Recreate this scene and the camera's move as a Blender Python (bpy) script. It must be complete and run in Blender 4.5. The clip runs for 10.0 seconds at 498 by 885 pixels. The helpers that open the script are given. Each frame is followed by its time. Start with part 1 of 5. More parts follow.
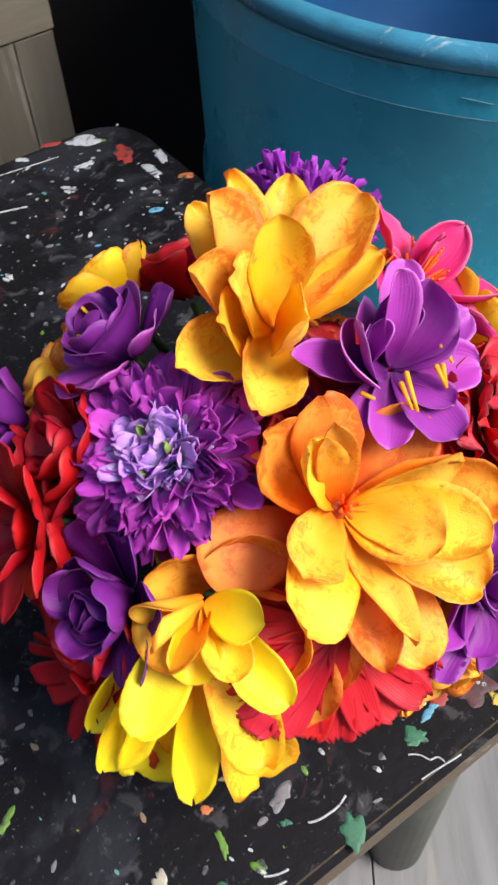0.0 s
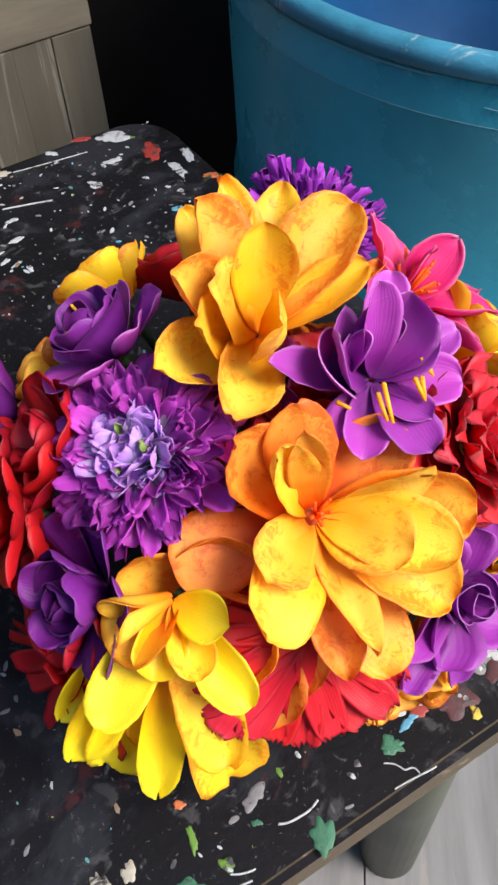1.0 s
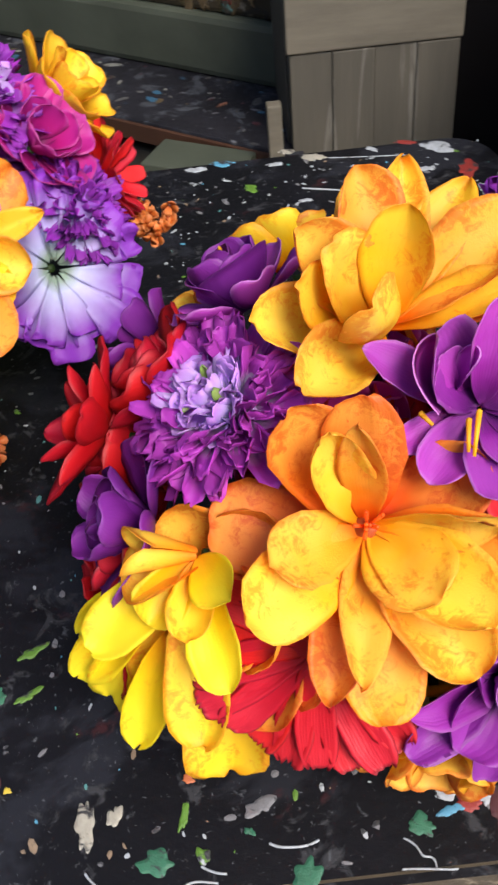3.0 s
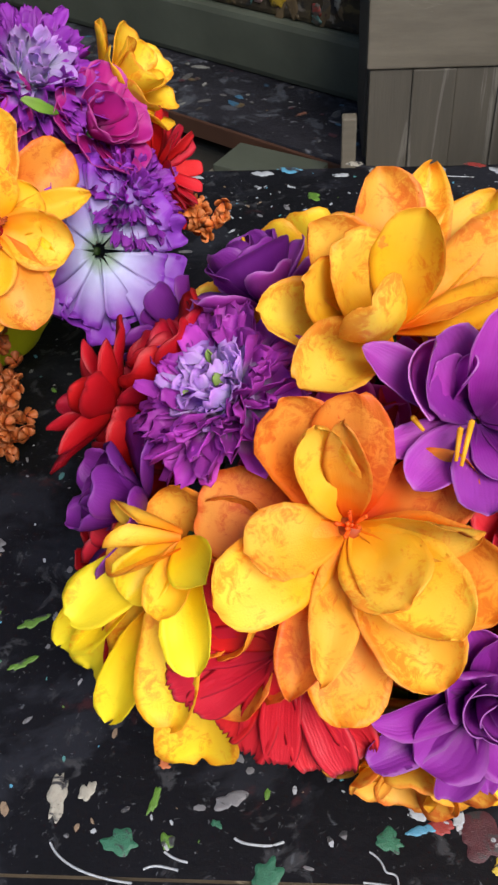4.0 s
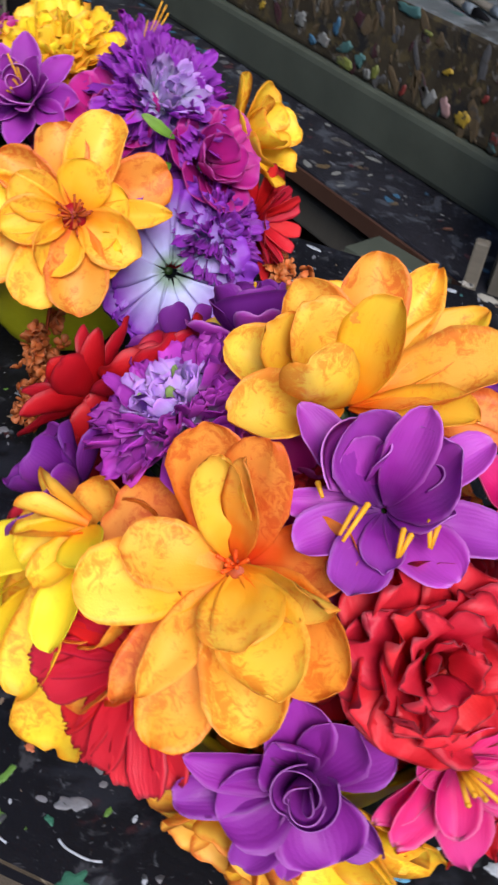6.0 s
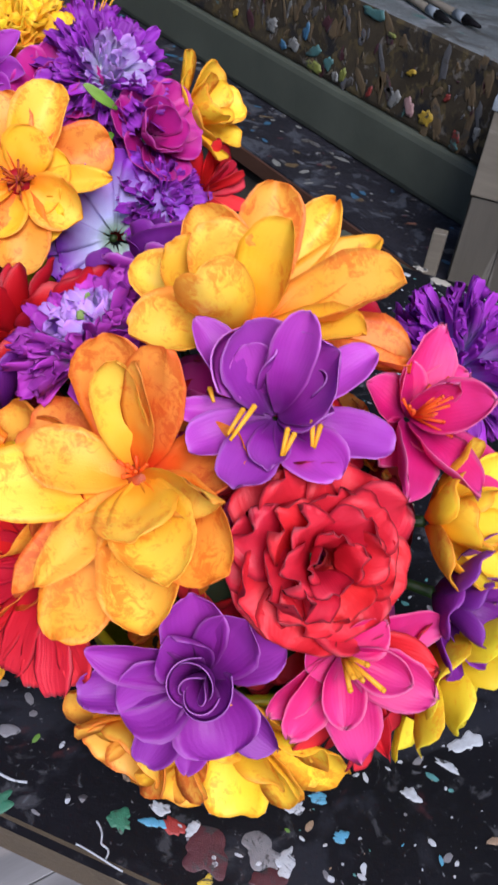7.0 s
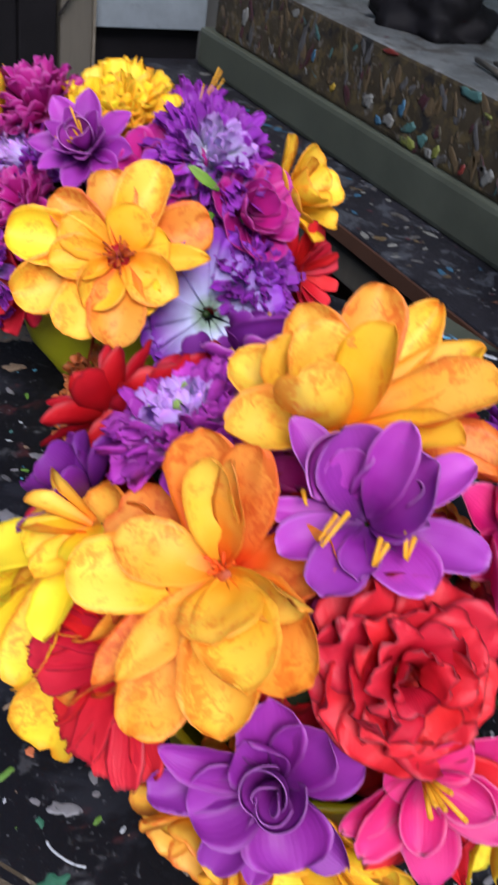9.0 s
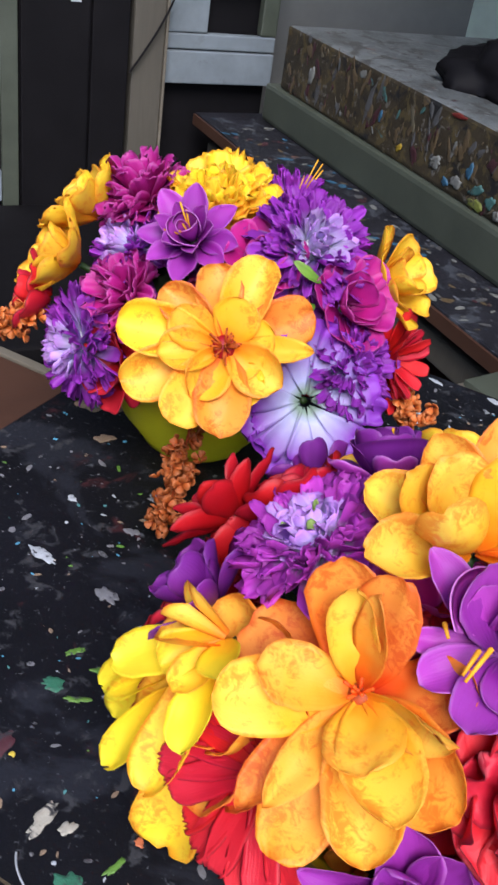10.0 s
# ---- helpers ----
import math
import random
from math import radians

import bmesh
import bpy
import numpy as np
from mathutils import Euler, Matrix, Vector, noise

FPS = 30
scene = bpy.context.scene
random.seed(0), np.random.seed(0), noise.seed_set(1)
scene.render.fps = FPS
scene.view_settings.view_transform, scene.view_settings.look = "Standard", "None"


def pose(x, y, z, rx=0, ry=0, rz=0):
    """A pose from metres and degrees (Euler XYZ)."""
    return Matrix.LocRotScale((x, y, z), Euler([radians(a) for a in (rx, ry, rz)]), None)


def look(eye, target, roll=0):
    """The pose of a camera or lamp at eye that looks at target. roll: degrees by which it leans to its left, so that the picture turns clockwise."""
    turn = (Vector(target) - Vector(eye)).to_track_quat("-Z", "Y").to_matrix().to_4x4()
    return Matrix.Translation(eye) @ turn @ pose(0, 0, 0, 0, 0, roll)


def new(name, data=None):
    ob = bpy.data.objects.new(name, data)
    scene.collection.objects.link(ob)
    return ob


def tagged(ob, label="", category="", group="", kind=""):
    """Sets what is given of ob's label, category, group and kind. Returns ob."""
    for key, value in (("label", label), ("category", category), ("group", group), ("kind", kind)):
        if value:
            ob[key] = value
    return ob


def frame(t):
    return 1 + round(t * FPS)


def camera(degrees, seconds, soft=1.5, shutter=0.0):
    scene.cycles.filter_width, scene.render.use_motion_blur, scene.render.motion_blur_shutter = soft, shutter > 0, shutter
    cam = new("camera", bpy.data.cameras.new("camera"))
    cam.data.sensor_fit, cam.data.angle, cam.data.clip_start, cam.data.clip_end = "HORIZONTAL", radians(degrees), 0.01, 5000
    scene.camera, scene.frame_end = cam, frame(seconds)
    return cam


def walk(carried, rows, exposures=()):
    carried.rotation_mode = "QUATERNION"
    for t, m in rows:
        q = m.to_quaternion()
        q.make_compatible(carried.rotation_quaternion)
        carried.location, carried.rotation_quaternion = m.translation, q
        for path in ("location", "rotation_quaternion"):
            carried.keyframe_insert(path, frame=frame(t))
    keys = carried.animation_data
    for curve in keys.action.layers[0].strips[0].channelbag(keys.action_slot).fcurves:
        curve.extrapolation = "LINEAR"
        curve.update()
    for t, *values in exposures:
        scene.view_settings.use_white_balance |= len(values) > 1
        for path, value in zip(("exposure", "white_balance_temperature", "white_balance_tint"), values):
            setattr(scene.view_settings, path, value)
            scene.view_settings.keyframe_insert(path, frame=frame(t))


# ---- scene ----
cam = camera(30.9, 10.0, soft=2.6, shutter=0.4)
PATH = [
    (0, (0.054, 0.022, 1.178), (-0.043, 1.324, -0.337), -4.8),
    (0.5, (0.067, 0.019, 1.178), (-0.099, 1.293, -0.355), -3.8),
    (1, (0.076, 0.022, 1.181), (-0.103, 1.317, -0.332), -4.7),
    (1.5, (0.077, 0.023, 1.18), (-0.098, 1.328, -0.325), -4.0),
    (2, (0.09, 0.025, 1.176), (-0.123, 1.36, -0.298), -2.2),
    (2.5, (0.124, 0.032, 1.163), (-0.399, 1.328, -0.267), -4.0),
    (2.7, (0.137, 0.037, 1.156), (-0.578, 1.227, -0.284), -7.4),
    (3.8, (0.177, 0.055, 1.146), (-0.771, 1.126, -0.252), -4.0),
    (4, (0.177, 0.052, 1.144), (-0.782, 1.117, -0.251), -4.0),
    (4.5, (0.193, 0.059, 1.142), (-0.789, 1.11, -0.248), -4.0),
    (5, (0.19, 0.087, 1.147), (-0.956, 1.062, -0.171), -5.7),
    (5.2, (0.194, 0.089, 1.149), (-0.934, 1.073, -0.178), -4.6),
    (6.3, (0.252, 0.083, 1.14), (-0.992, 1.058, -0.085), 12.9),
    (6.5, (0.265, 0.084, 1.141), (-1.004, 1.066, -0.053), 12.2),
    (7, (0.285, 0.094, 1.128), (-0.941, 1.078, -0.108), 9.6),
    (7.5, (0.287, 0.099, 1.121), (-0.956, 1.054, -0.121), 7.7),
    (8, (0.288, 0.101, 1.114), (-0.972, 1.044, -0.121), 10.1),
    (8.5, (0.283, 0.102, 1.113), (-1.003, 1.006, -0.123), 9.3),
    (9, (0.269, 0.091, 1.138), (-1.098, 0.974, -0.024), 9.8),
    (9.5, (0.248, 0.069, 1.154), (-1.169, 0.913, 0.023), 10.6),
    (10, (0.241, 0.057, 1.168), (-1.199, 0.878, 0.05), 9.4),
]
walk(cam, [(t, look(eye, target, roll)) for t, eye, target, roll in PATH], [(0, 1.04, 6900, 12), (2.0, 0.98, 6900, 13), (4.0, 0.54, 6700, 13), (5.0, 0.34, 6600, 13), (6.5, 0.59, 6000, 19), (8.0, 0.60, 5900, 21), (9.0, 0.56, 6100, 18), (10, 0.75, 6100, 16)])

# ---- light ----
world = bpy.data.worlds.new("sky")
scene.world = world
world.use_nodes = True
wn = world.node_tree.nodes
sky = wn.new("ShaderNodeTexSky")
sky.sky_type, sky.sun_disc = "NISHITA", False
sky.sun_elevation, sky.sun_rotation = radians(48), radians(110)
world.node_tree.links.new(sky.outputs[0], wn["Background"].inputs[0])
wn["Background"].inputs[1].default_value = 0.165
sun = new("sun", bpy.data.lights.new("sun", "SUN"))
sun.data.energy, sun.data.angle, sun.data.color = 3.0, radians(30), (1.0, 0.96, 0.9)
sun.matrix_world = look((2.4, -1.05, 3.2), (0, 0, 0.4))

# ---- materials ----


def mat(name, rough=0.5, metal=0.0, spec=0.5):
    m = bpy.data.materials.new(name)
    m.use_nodes = True
    b = m.node_tree.nodes["Principled BSDF"]
    b.inputs["Roughness"].default_value, b.inputs["Metallic"].default_value = rough, metal
    b.inputs["Specular IOR Level"].default_value = spec
    return m, m.node_tree.nodes, m.node_tree.links, b


def ramp(nodes, stops, mode="LINEAR"):
    r = nodes.new("ShaderNodeValToRGB")
    r.color_ramp.interpolation = mode
    while len(r.color_ramp.elements) < len(stops):
        r.color_ramp.elements.new(0.5)
    for e, (at, c) in zip(r.color_ramp.elements, stops):
        e.position, e.color = at, (*c, 1)
    return r


def noise_node(nodes, links, scale, detail=4.0, coord=None, rough=0.6, distort=0.0):
    n = nodes.new("ShaderNodeTexNoise")
    n.inputs["Scale"].default_value, n.inputs["Detail"].default_value = scale, detail
    n.inputs["Roughness"].default_value, n.inputs["Distortion"].default_value = rough, distort
    if coord is not None:
        links.new(coord, n.inputs["Vector"])
    return n


def mix(nodes, links, fac, a, b, mode="MIX"):
    n = nodes.new("ShaderNodeMix")
    n.data_type, n.blend_type = "RGBA", mode
    for sock, v in ((n.inputs[0], fac), (n.inputs[6], a), (n.inputs[7], b)):
        if isinstance(v, (int, float)):
            sock.default_value = v
        elif isinstance(v, tuple):
            sock.default_value = (*v, 1)
        else:
            links.new(v, sock)
    return n.outputs[2]


def bump(nodes, links, bsdf, height, strength, dist=0.002):
    n = nodes.new("ShaderNodeBump")
    n.inputs["Strength"].default_value, n.inputs["Distance"].default_value = strength, dist
    links.new(height, n.inputs["Height"])
    links.new(n.outputs[0], bsdf.inputs["Normal"])


def petal_mat(name, base, mid, tip, edge=None, stain=None, stain_at=0.6, through_light=0.38, vary=0.10, edge_at=0.9, rough=0.5, rib=0.12, edge_mix=0.6, pale=None, hue=0.004, at=(0.05, 0.45, 0.95)):
    """Printed cloth petal: colour runs from base to tip; edge: a printed rim; stain: blotches of darker dye."""
    m, nodes, links, b = mat(name, rough, 0.0, 0.45)
    uv = nodes.new("ShaderNodeUVMap")
    sep = nodes.new("ShaderNodeSeparateXYZ")
    links.new(uv.outputs[0], sep.inputs[0])
    geo = nodes.new("ShaderNodeNewGeometry")
    obj = nodes.new("ShaderNodeTexCoord")
    info = nodes.new("ShaderNodeObjectInfo")
    soft = noise_node(nodes, links, 60, 3, obj.outputs["Object"])
    add = nodes.new("ShaderNodeMath")
    add.operation = "MULTIPLY_ADD"
    links.new(soft.outputs[0], add.inputs[0])
    add.inputs[1].default_value = 0.3
    links.new(sep.outputs[1], add.inputs[2])
    sub = nodes.new("ShaderNodeMath")
    sub.operation, sub.inputs[1].default_value = "SUBTRACT", 0.15
    links.new(add.outputs[0], sub.inputs[0])
    r = ramp(nodes, [(at[0], base), (at[1], mid), (at[2], tip)])
    links.new(sub.outputs[0], r.inputs[0])
    col = r.outputs[0]
    if pale:
        pn = noise_node(nodes, links, 34, 2, obj.outputs["Object"], 0.45, 0.4)
        ps = ramp(nodes, [(0.42, (0, 0, 0)), (0.74, (1, 1, 1))])
        links.new(pn.outputs[0], ps.inputs[0])
        pf = nodes.new("ShaderNodeMath")
        pf.operation, pf.inputs[1].default_value = "MULTIPLY", 0.6
        links.new(ps.outputs[0], pf.inputs[0])
        col = mix(nodes, links, pf.outputs[0], col, pale)
    if stain:
        n = noise_node(nodes, links, 190, 8, obj.outputs["Object"], 0.78, 0.8)
        big = noise_node(nodes, links, 28, 2, obj.outputs["Object"])
        k = nodes.new("ShaderNodeMath")
        k.operation = "MULTIPLY"
        links.new(n.outputs[0], k.inputs[0])
        links.new(big.outputs[0], k.inputs[1])
        s = ramp(nodes, [(stain_at * 0.5, (0, 0, 0)), (stain_at * 0.5 + 0.07, (1, 1, 1))])
        links.new(k.outputs[0], s.inputs[0])
        half = nodes.new("ShaderNodeMath")
        half.operation, half.inputs[1].default_value = "MULTIPLY", 0.6
        links.new(s.outputs[0], half.inputs[0])
        col = mix(nodes, links, half.outputs[0], col, stain)
    if edge:
        # UV x runs from 0 on the midrib to 1 on the rim
        mx = nodes.new("ShaderNodeMath")
        mx.operation = "MAXIMUM"
        links.new(sep.outputs[0], mx.inputs[0])
        pw = nodes.new("ShaderNodeMath")
        pw.operation, pw.inputs[1].default_value = "POWER", 3.0
        links.new(sep.outputs[1], pw.inputs[0])
        links.new(pw.outputs[0], mx.inputs[1])
        e = ramp(nodes, [(edge_at - 0.12, (0, 0, 0)), (edge_at + 0.06, (1, 1, 1))])
        links.new(mx.outputs[0], e.inputs[0])
        ef = nodes.new("ShaderNodeMath")
        ef.operation = "MULTIPLY"
        links.new(e.outputs[0], ef.inputs[0])
        links.new(sep.outputs[1], ef.inputs[1])
        em = nodes.new("ShaderNodeMath")
        em.operation, em.inputs[1].default_value = "MULTIPLY", edge_mix
        links.new(ef.outputs[0], em.inputs[0])
        col = mix(nodes, links, em.outputs[0], col, edge)
    hsv = nodes.new("ShaderNodeHueSaturation")
    val = nodes.new("ShaderNodeMapRange")
    links.new(info.outputs["Random"], val.inputs[0])
    val.inputs[3].default_value, val.inputs[4].default_value = 1 - vary, 1 + vary
    rnd = nodes.new("ShaderNodeMapRange")
    links.new(geo.outputs["Random Per Island"], rnd.inputs[0])
    rnd.inputs[3].default_value, rnd.inputs[4].default_value = 1 - vary, 1 + vary
    mul = nodes.new("ShaderNodeMath")
    mul.operation = "MULTIPLY"
    links.new(val.outputs[0], mul.inputs[0])
    links.new(rnd.outputs[0], mul.inputs[1])
    links.new(mul.outputs[0], hsv.inputs["Value"])
    hr = nodes.new("ShaderNodeMapRange")
    links.new(info.outputs["Random"], hr.inputs[0])
    hr.inputs[3].default_value, hr.inputs[4].default_value = 0.5 - hue, 0.5 + hue
    links.new(hr.outputs[0], hsv.inputs["Hue"])
    links.new(col, hsv.inputs["Color"])
    links.new(hsv.outputs[0], b.inputs["Base Color"])
    # fine weave and lengthwise ribs
    wave = nodes.new("ShaderNodeTexWave")
    wave.inputs["Scale"].default_value, wave.inputs["Distortion"].default_value = 2.2, 5.0
    links.new(uv.outputs[0], wave.inputs["Vector"])
    weave = noise_node(nodes, links, 1500, 2, obj.outputs["Object"])
    h = mix(nodes, links, rib, weave.outputs[0], wave.outputs[0])
    bump(nodes, links, b, h, 0.35, 0.0006)
    tr = nodes.new("ShaderNodeBsdfTranslucent")
    links.new(hsv.outputs[0], tr.inputs[0])
    ms = nodes.new("ShaderNodeMixShader")
    ms.inputs[0].default_value = through_light
    links.new(b.outputs[0], ms.inputs[1])
    links.new(tr.outputs[0], ms.inputs[2])
    links.new(ms.outputs[0], nodes["Material Output"].inputs[0])
    return m


ORANGE = petal_mat("orange_petal", (0.82, 0.08, 0.004), (0.92, 0.22, 0.008), (0.94, 0.42, 0.04), (0.80, 0.13, 0.008), (0.70, 0.08, 0.006), 0.50, pale=(0.95, 0.58, 0.13), hue=0.018, vary=0.12)
AMBER = petal_mat("amber_petal", (0.86, 0.17, 0.004), (0.93, 0.43, 0.012), (0.95, 0.60, 0.06), (0.82, 0.20, 0.01), (0.78, 0.13, 0.006), 0.53, pale=(0.95, 0.68, 0.15), hue=0.016, vary=0.12)
YELLOW = petal_mat("yellow_petal", (0.90, 0.26, 0.003), (0.94, 0.55, 0.006), (0.95, 0.70, 0.03), (0.86, 0.28, 0.008), (0.80, 0.18, 0.006), 0.57, pale=(0.95, 0.72, 0.10), hue=0.012, vary=0.12)
GOLD = petal_mat("gold_petal", (0.90, 0.34, 0.006), (0.94, 0.60, 0.025), (0.95, 0.70, 0.06), (0.88, 0.30, 0.015), (0.82, 0.20, 0.01), 0.53, pale=(0.95, 0.74, 0.15), hue=0.008, vary=0.08)
LEMON = petal_mat("lemon_petal", (0.86, 0.36, 0.005), (0.92, 0.66, 0.010), (0.88, 0.74, 0.035), None, (0.85, 0.36, 0.01), 0.62, hue=0.012)
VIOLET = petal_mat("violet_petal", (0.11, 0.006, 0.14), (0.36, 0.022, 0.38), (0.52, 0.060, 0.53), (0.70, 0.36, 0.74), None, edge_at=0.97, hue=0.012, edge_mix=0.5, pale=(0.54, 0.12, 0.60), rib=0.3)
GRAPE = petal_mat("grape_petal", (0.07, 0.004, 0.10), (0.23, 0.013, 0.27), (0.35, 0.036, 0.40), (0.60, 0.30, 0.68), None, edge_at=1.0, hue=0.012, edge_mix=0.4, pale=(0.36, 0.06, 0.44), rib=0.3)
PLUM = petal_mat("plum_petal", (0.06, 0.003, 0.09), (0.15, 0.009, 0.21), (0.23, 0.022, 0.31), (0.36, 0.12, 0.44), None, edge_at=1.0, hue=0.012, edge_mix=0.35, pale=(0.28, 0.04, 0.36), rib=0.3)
PURPLE = petal_mat("purple_fringe", (0.90, 0.90, 0.97), (0.60, 0.40, 0.86), (0.44, 0.050, 0.58), None, None, vary=0.2, through_light=0.45, hue=0.012, at=(0.08, 0.40, 0.74))
ORCHID = petal_mat("orchid_fringe", (0.70, 0.80, 0.34), (0.80, 0.74, 0.95), (0.60, 0.070, 0.60), None, None, vary=0.2, through_light=0.45, hue=0.012, at=(0.06, 0.34, 0.68))
PALE = petal_mat("pale_petal", (0.30, 0.42, 0.34), (0.60, 0.63, 0.88), (0.30, 0.050, 0.54), (0.26, 0.025, 0.48), None, edge_at=0.94, at=(0.05, 0.22, 0.82))
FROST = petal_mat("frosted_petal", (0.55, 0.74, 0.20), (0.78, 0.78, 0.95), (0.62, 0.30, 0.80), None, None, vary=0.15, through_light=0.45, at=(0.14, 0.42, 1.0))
RED = petal_mat("red_petal", (0.40, 0.003, 0.008), (0.66, 0.010, 0.026), (0.76, 0.028, 0.050), (0.10, 0.008, 0.015), None, edge_at=1.0, rib=0.25, edge_mix=0.75)
CRIMSON = petal_mat("crimson_petal", (0.28, 0.002, 0.006), (0.52, 0.004, 0.016), (0.62, 0.012, 0.030), (0.26, 0.008, 0.02), None)
PINK = petal_mat("pink_petal", (0.46, 0.006, 0.13), (0.72, 0.012, 0.17), (0.78, 0.040, 0.24), (0.88, 0.36, 0.52), None, edge_at=0.97, pale=(0.80, 0.07, 0.36), rib=0.3)
MAGENTA = petal_mat("magenta_petal", (0.20, 0.003, 0.10), (0.52, 0.010, 0.22), (0.58, 0.025, 0.32), (0.60, 0.12, 0.42), None)
RUST = petal_mat("rust_petal", (0.45, 0.08, 0.01), (0.62, 0.16, 0.03), (0.68, 0.24, 0.08), None, None, vary=0.25)
GREEN = petal_mat("green_leaf", (0.10, 0.22, 0.02), (0.24, 0.42, 0.06), (0.40, 0.58, 0.16), None, None)
STAMEN = petal_mat("stamen_yellow", (0.85, 0.45, 0.02), (0.90, 0.60, 0.03), (0.92, 0.68, 0.05), None, None)
STAMEN_O = petal_mat("stamen_orange", (0.80, 0.12, 0.01), (0.88, 0.28, 0.03), (0.92, 0.40, 0.06), None, None)

STEM = petal_mat("dark_stem", (0.02, 0.05, 0.01), (0.03, 0.07, 0.015), (0.03, 0.07, 0.015), None, None)


def plain(name, colour, rough=0.5, spot=None, scale=40.0, at=0.6, relief=0.2, metal=0.0, spec=0.5, grain=None):
    """Plain stuff with stains at two scales; grain: how far the pattern is drawn out along x, y, z."""
    m, nodes, links, b = mat(name, rough, metal, spec)
    obj = nodes.new("ShaderNodeTexCoord")
    mp = nodes.new("ShaderNodeMapping")
    mp.inputs["Scale"].default_value = grain or (1, 1, 1)
    links.new(obj.outputs["Object"], mp.inputs[0])
    n = noise_node(nodes, links, scale, 6, mp.outputs[0], 0.65)
    fine = noise_node(nodes, links, scale * 9, 3, mp.outputs[0])
    r = ramp(nodes, [(0.25, tuple(c * 0.72 for c in colour)), (0.75, tuple(min(1, c * 1.2) for c in colour))])
    links.new(n.outputs[0], r.inputs[0])
    col = r.outputs[0]
    if spot:
        s = ramp(nodes, [(at, (0, 0, 0)), (at + 0.05, (1, 1, 1))])
        big = noise_node(nodes, links, scale * 0.5, 8, mp.outputs[0], 0.7, 0.8)
        links.new(big.outputs[0], s.inputs[0])
        col = mix(nodes, links, s.outputs[0], col, spot)
    links.new(col, b.inputs["Base Color"])
    rr = nodes.new("ShaderNodeMapRange")
    links.new(n.outputs[0], rr.inputs[0])
    rr.inputs[3].default_value, rr.inputs[4].default_value = max(0.05, rough - 0.15), min(1, rough + 0.15)
    links.new(rr.outputs[0], b.inputs["Roughness"])
    bump(nodes, links, b, fine.outputs[0], relief, 0.001)
    return m


def splatter(name, ground, scale=30.0, cover=0.60, gloss=0.35, colours=None):
    """Old dark paint under layers of dried drips and spatter in several colours."""
    m, nodes, links, b = mat(name, gloss, 0.0, 0.22)
    obj = nodes.new("ShaderNodeTexCoord")
    n0 = noise_node(nodes, links, 9, 8, obj.outputs["Object"], 0.7)
    r0 = ramp(nodes, [(0.3, tuple(c * 0.5 for c in ground)), (0.7, tuple(c * 1.7 for c in ground))])
    links.new(n0.outputs[0], r0.inputs[0])
    col, tall = r0.outputs[0], None
    for k, (c, sc, at) in enumerate(colours or ()):
        mp = nodes.new("ShaderNodeMapping")
        mp.inputs["Location"].default_value = (3.7 * k, 1.9 * k, 5.1 * k)
        links.new(obj.outputs["Object"], mp.inputs[0])
        n = noise_node(nodes, links, scale * sc, 5, mp.outputs[0], 0.62, 0.5)
        s = ramp(nodes, [(at - 0.02, (0, 0, 0)), (at + 0.05, (1, 1, 1))])
        links.new(n.outputs[0], s.inputs[0])
        col = mix(nodes, links, s.outputs[0], col, c)
        tall = s.outputs[0] if tall is None else mix(nodes, links, 1.0, tall, s.outputs[0], "LIGHTEN")
    links.new(col, b.inputs["Base Color"])
    fine = noise_node(nodes, links, 220, 6, obj.outputs["Object"], 0.7)
    rr = nodes.new("ShaderNodeMapRange")
    links.new(fine.outputs[0], rr.inputs[0])
    rr.inputs[3].default_value, rr.inputs[4].default_value = gloss - 0.12, gloss + 0.25
    links.new(rr.outputs[0], b.inputs["Roughness"])
    h = mix(nodes, links, 0.35, fine.outputs[0], tall) if tall is not None else fine.outputs[0]
    bump(nodes, links, b, h, 0.5, 0.0012)
    return m


TABLE = splatter("table_paint", (0.0026, 0.0026, 0.0042), 26, gloss=0.5, colours=[
    ((0.012, 0.013, 0.018), 0.5, 0.54), ((0.032, 0.033, 0.037), 2.2, 0.61), ((0.07, 0.075, 0.085), 4.2, 0.67), ((0.22, 0.24, 0.26), 6.0, 0.73), ((0.10, 0.105, 0.115), 13.0, 0.67), ((0.26, 0.27, 0.29), 19.0, 0.73), ((0.04, 0.012, 0.014), 0.8, 0.64)])
EDGE = plain("table_edge", (0.075, 0.056, 0.034), 0.6, (0.24, 0.20, 0.14), 60, 0.60, 0.6)
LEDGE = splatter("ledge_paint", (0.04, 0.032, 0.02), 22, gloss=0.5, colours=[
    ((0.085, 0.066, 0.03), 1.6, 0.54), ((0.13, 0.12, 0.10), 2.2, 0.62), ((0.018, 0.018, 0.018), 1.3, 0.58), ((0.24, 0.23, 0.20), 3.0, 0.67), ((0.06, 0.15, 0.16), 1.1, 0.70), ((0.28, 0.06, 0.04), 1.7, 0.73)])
LEDGETOP = splatter("ledge_top_paint", (0.11, 0.12, 0.12), 18, gloss=0.4, colours=[
    ((0.07, 0.07, 0.065), 1.2, 0.55), ((0.19, 0.20, 0.20), 2.0, 0.60), ((0.16, 0.10, 0.08), 1.5, 0.66)])
SHELF = splatter("shelf_paint", (0.014, 0.014, 0.018), 20, gloss=0.4, colours=[
    ((0.05, 0.055, 0.065), 1.2, 0.56), ((0.13, 0.135, 0.15), 2.4, 0.66), ((0.05, 0.12, 0.20), 1.4, 0.70), ((0.22, 0.10, 0.06), 2.0, 0.70)])
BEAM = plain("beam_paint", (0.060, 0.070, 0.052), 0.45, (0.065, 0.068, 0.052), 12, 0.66)
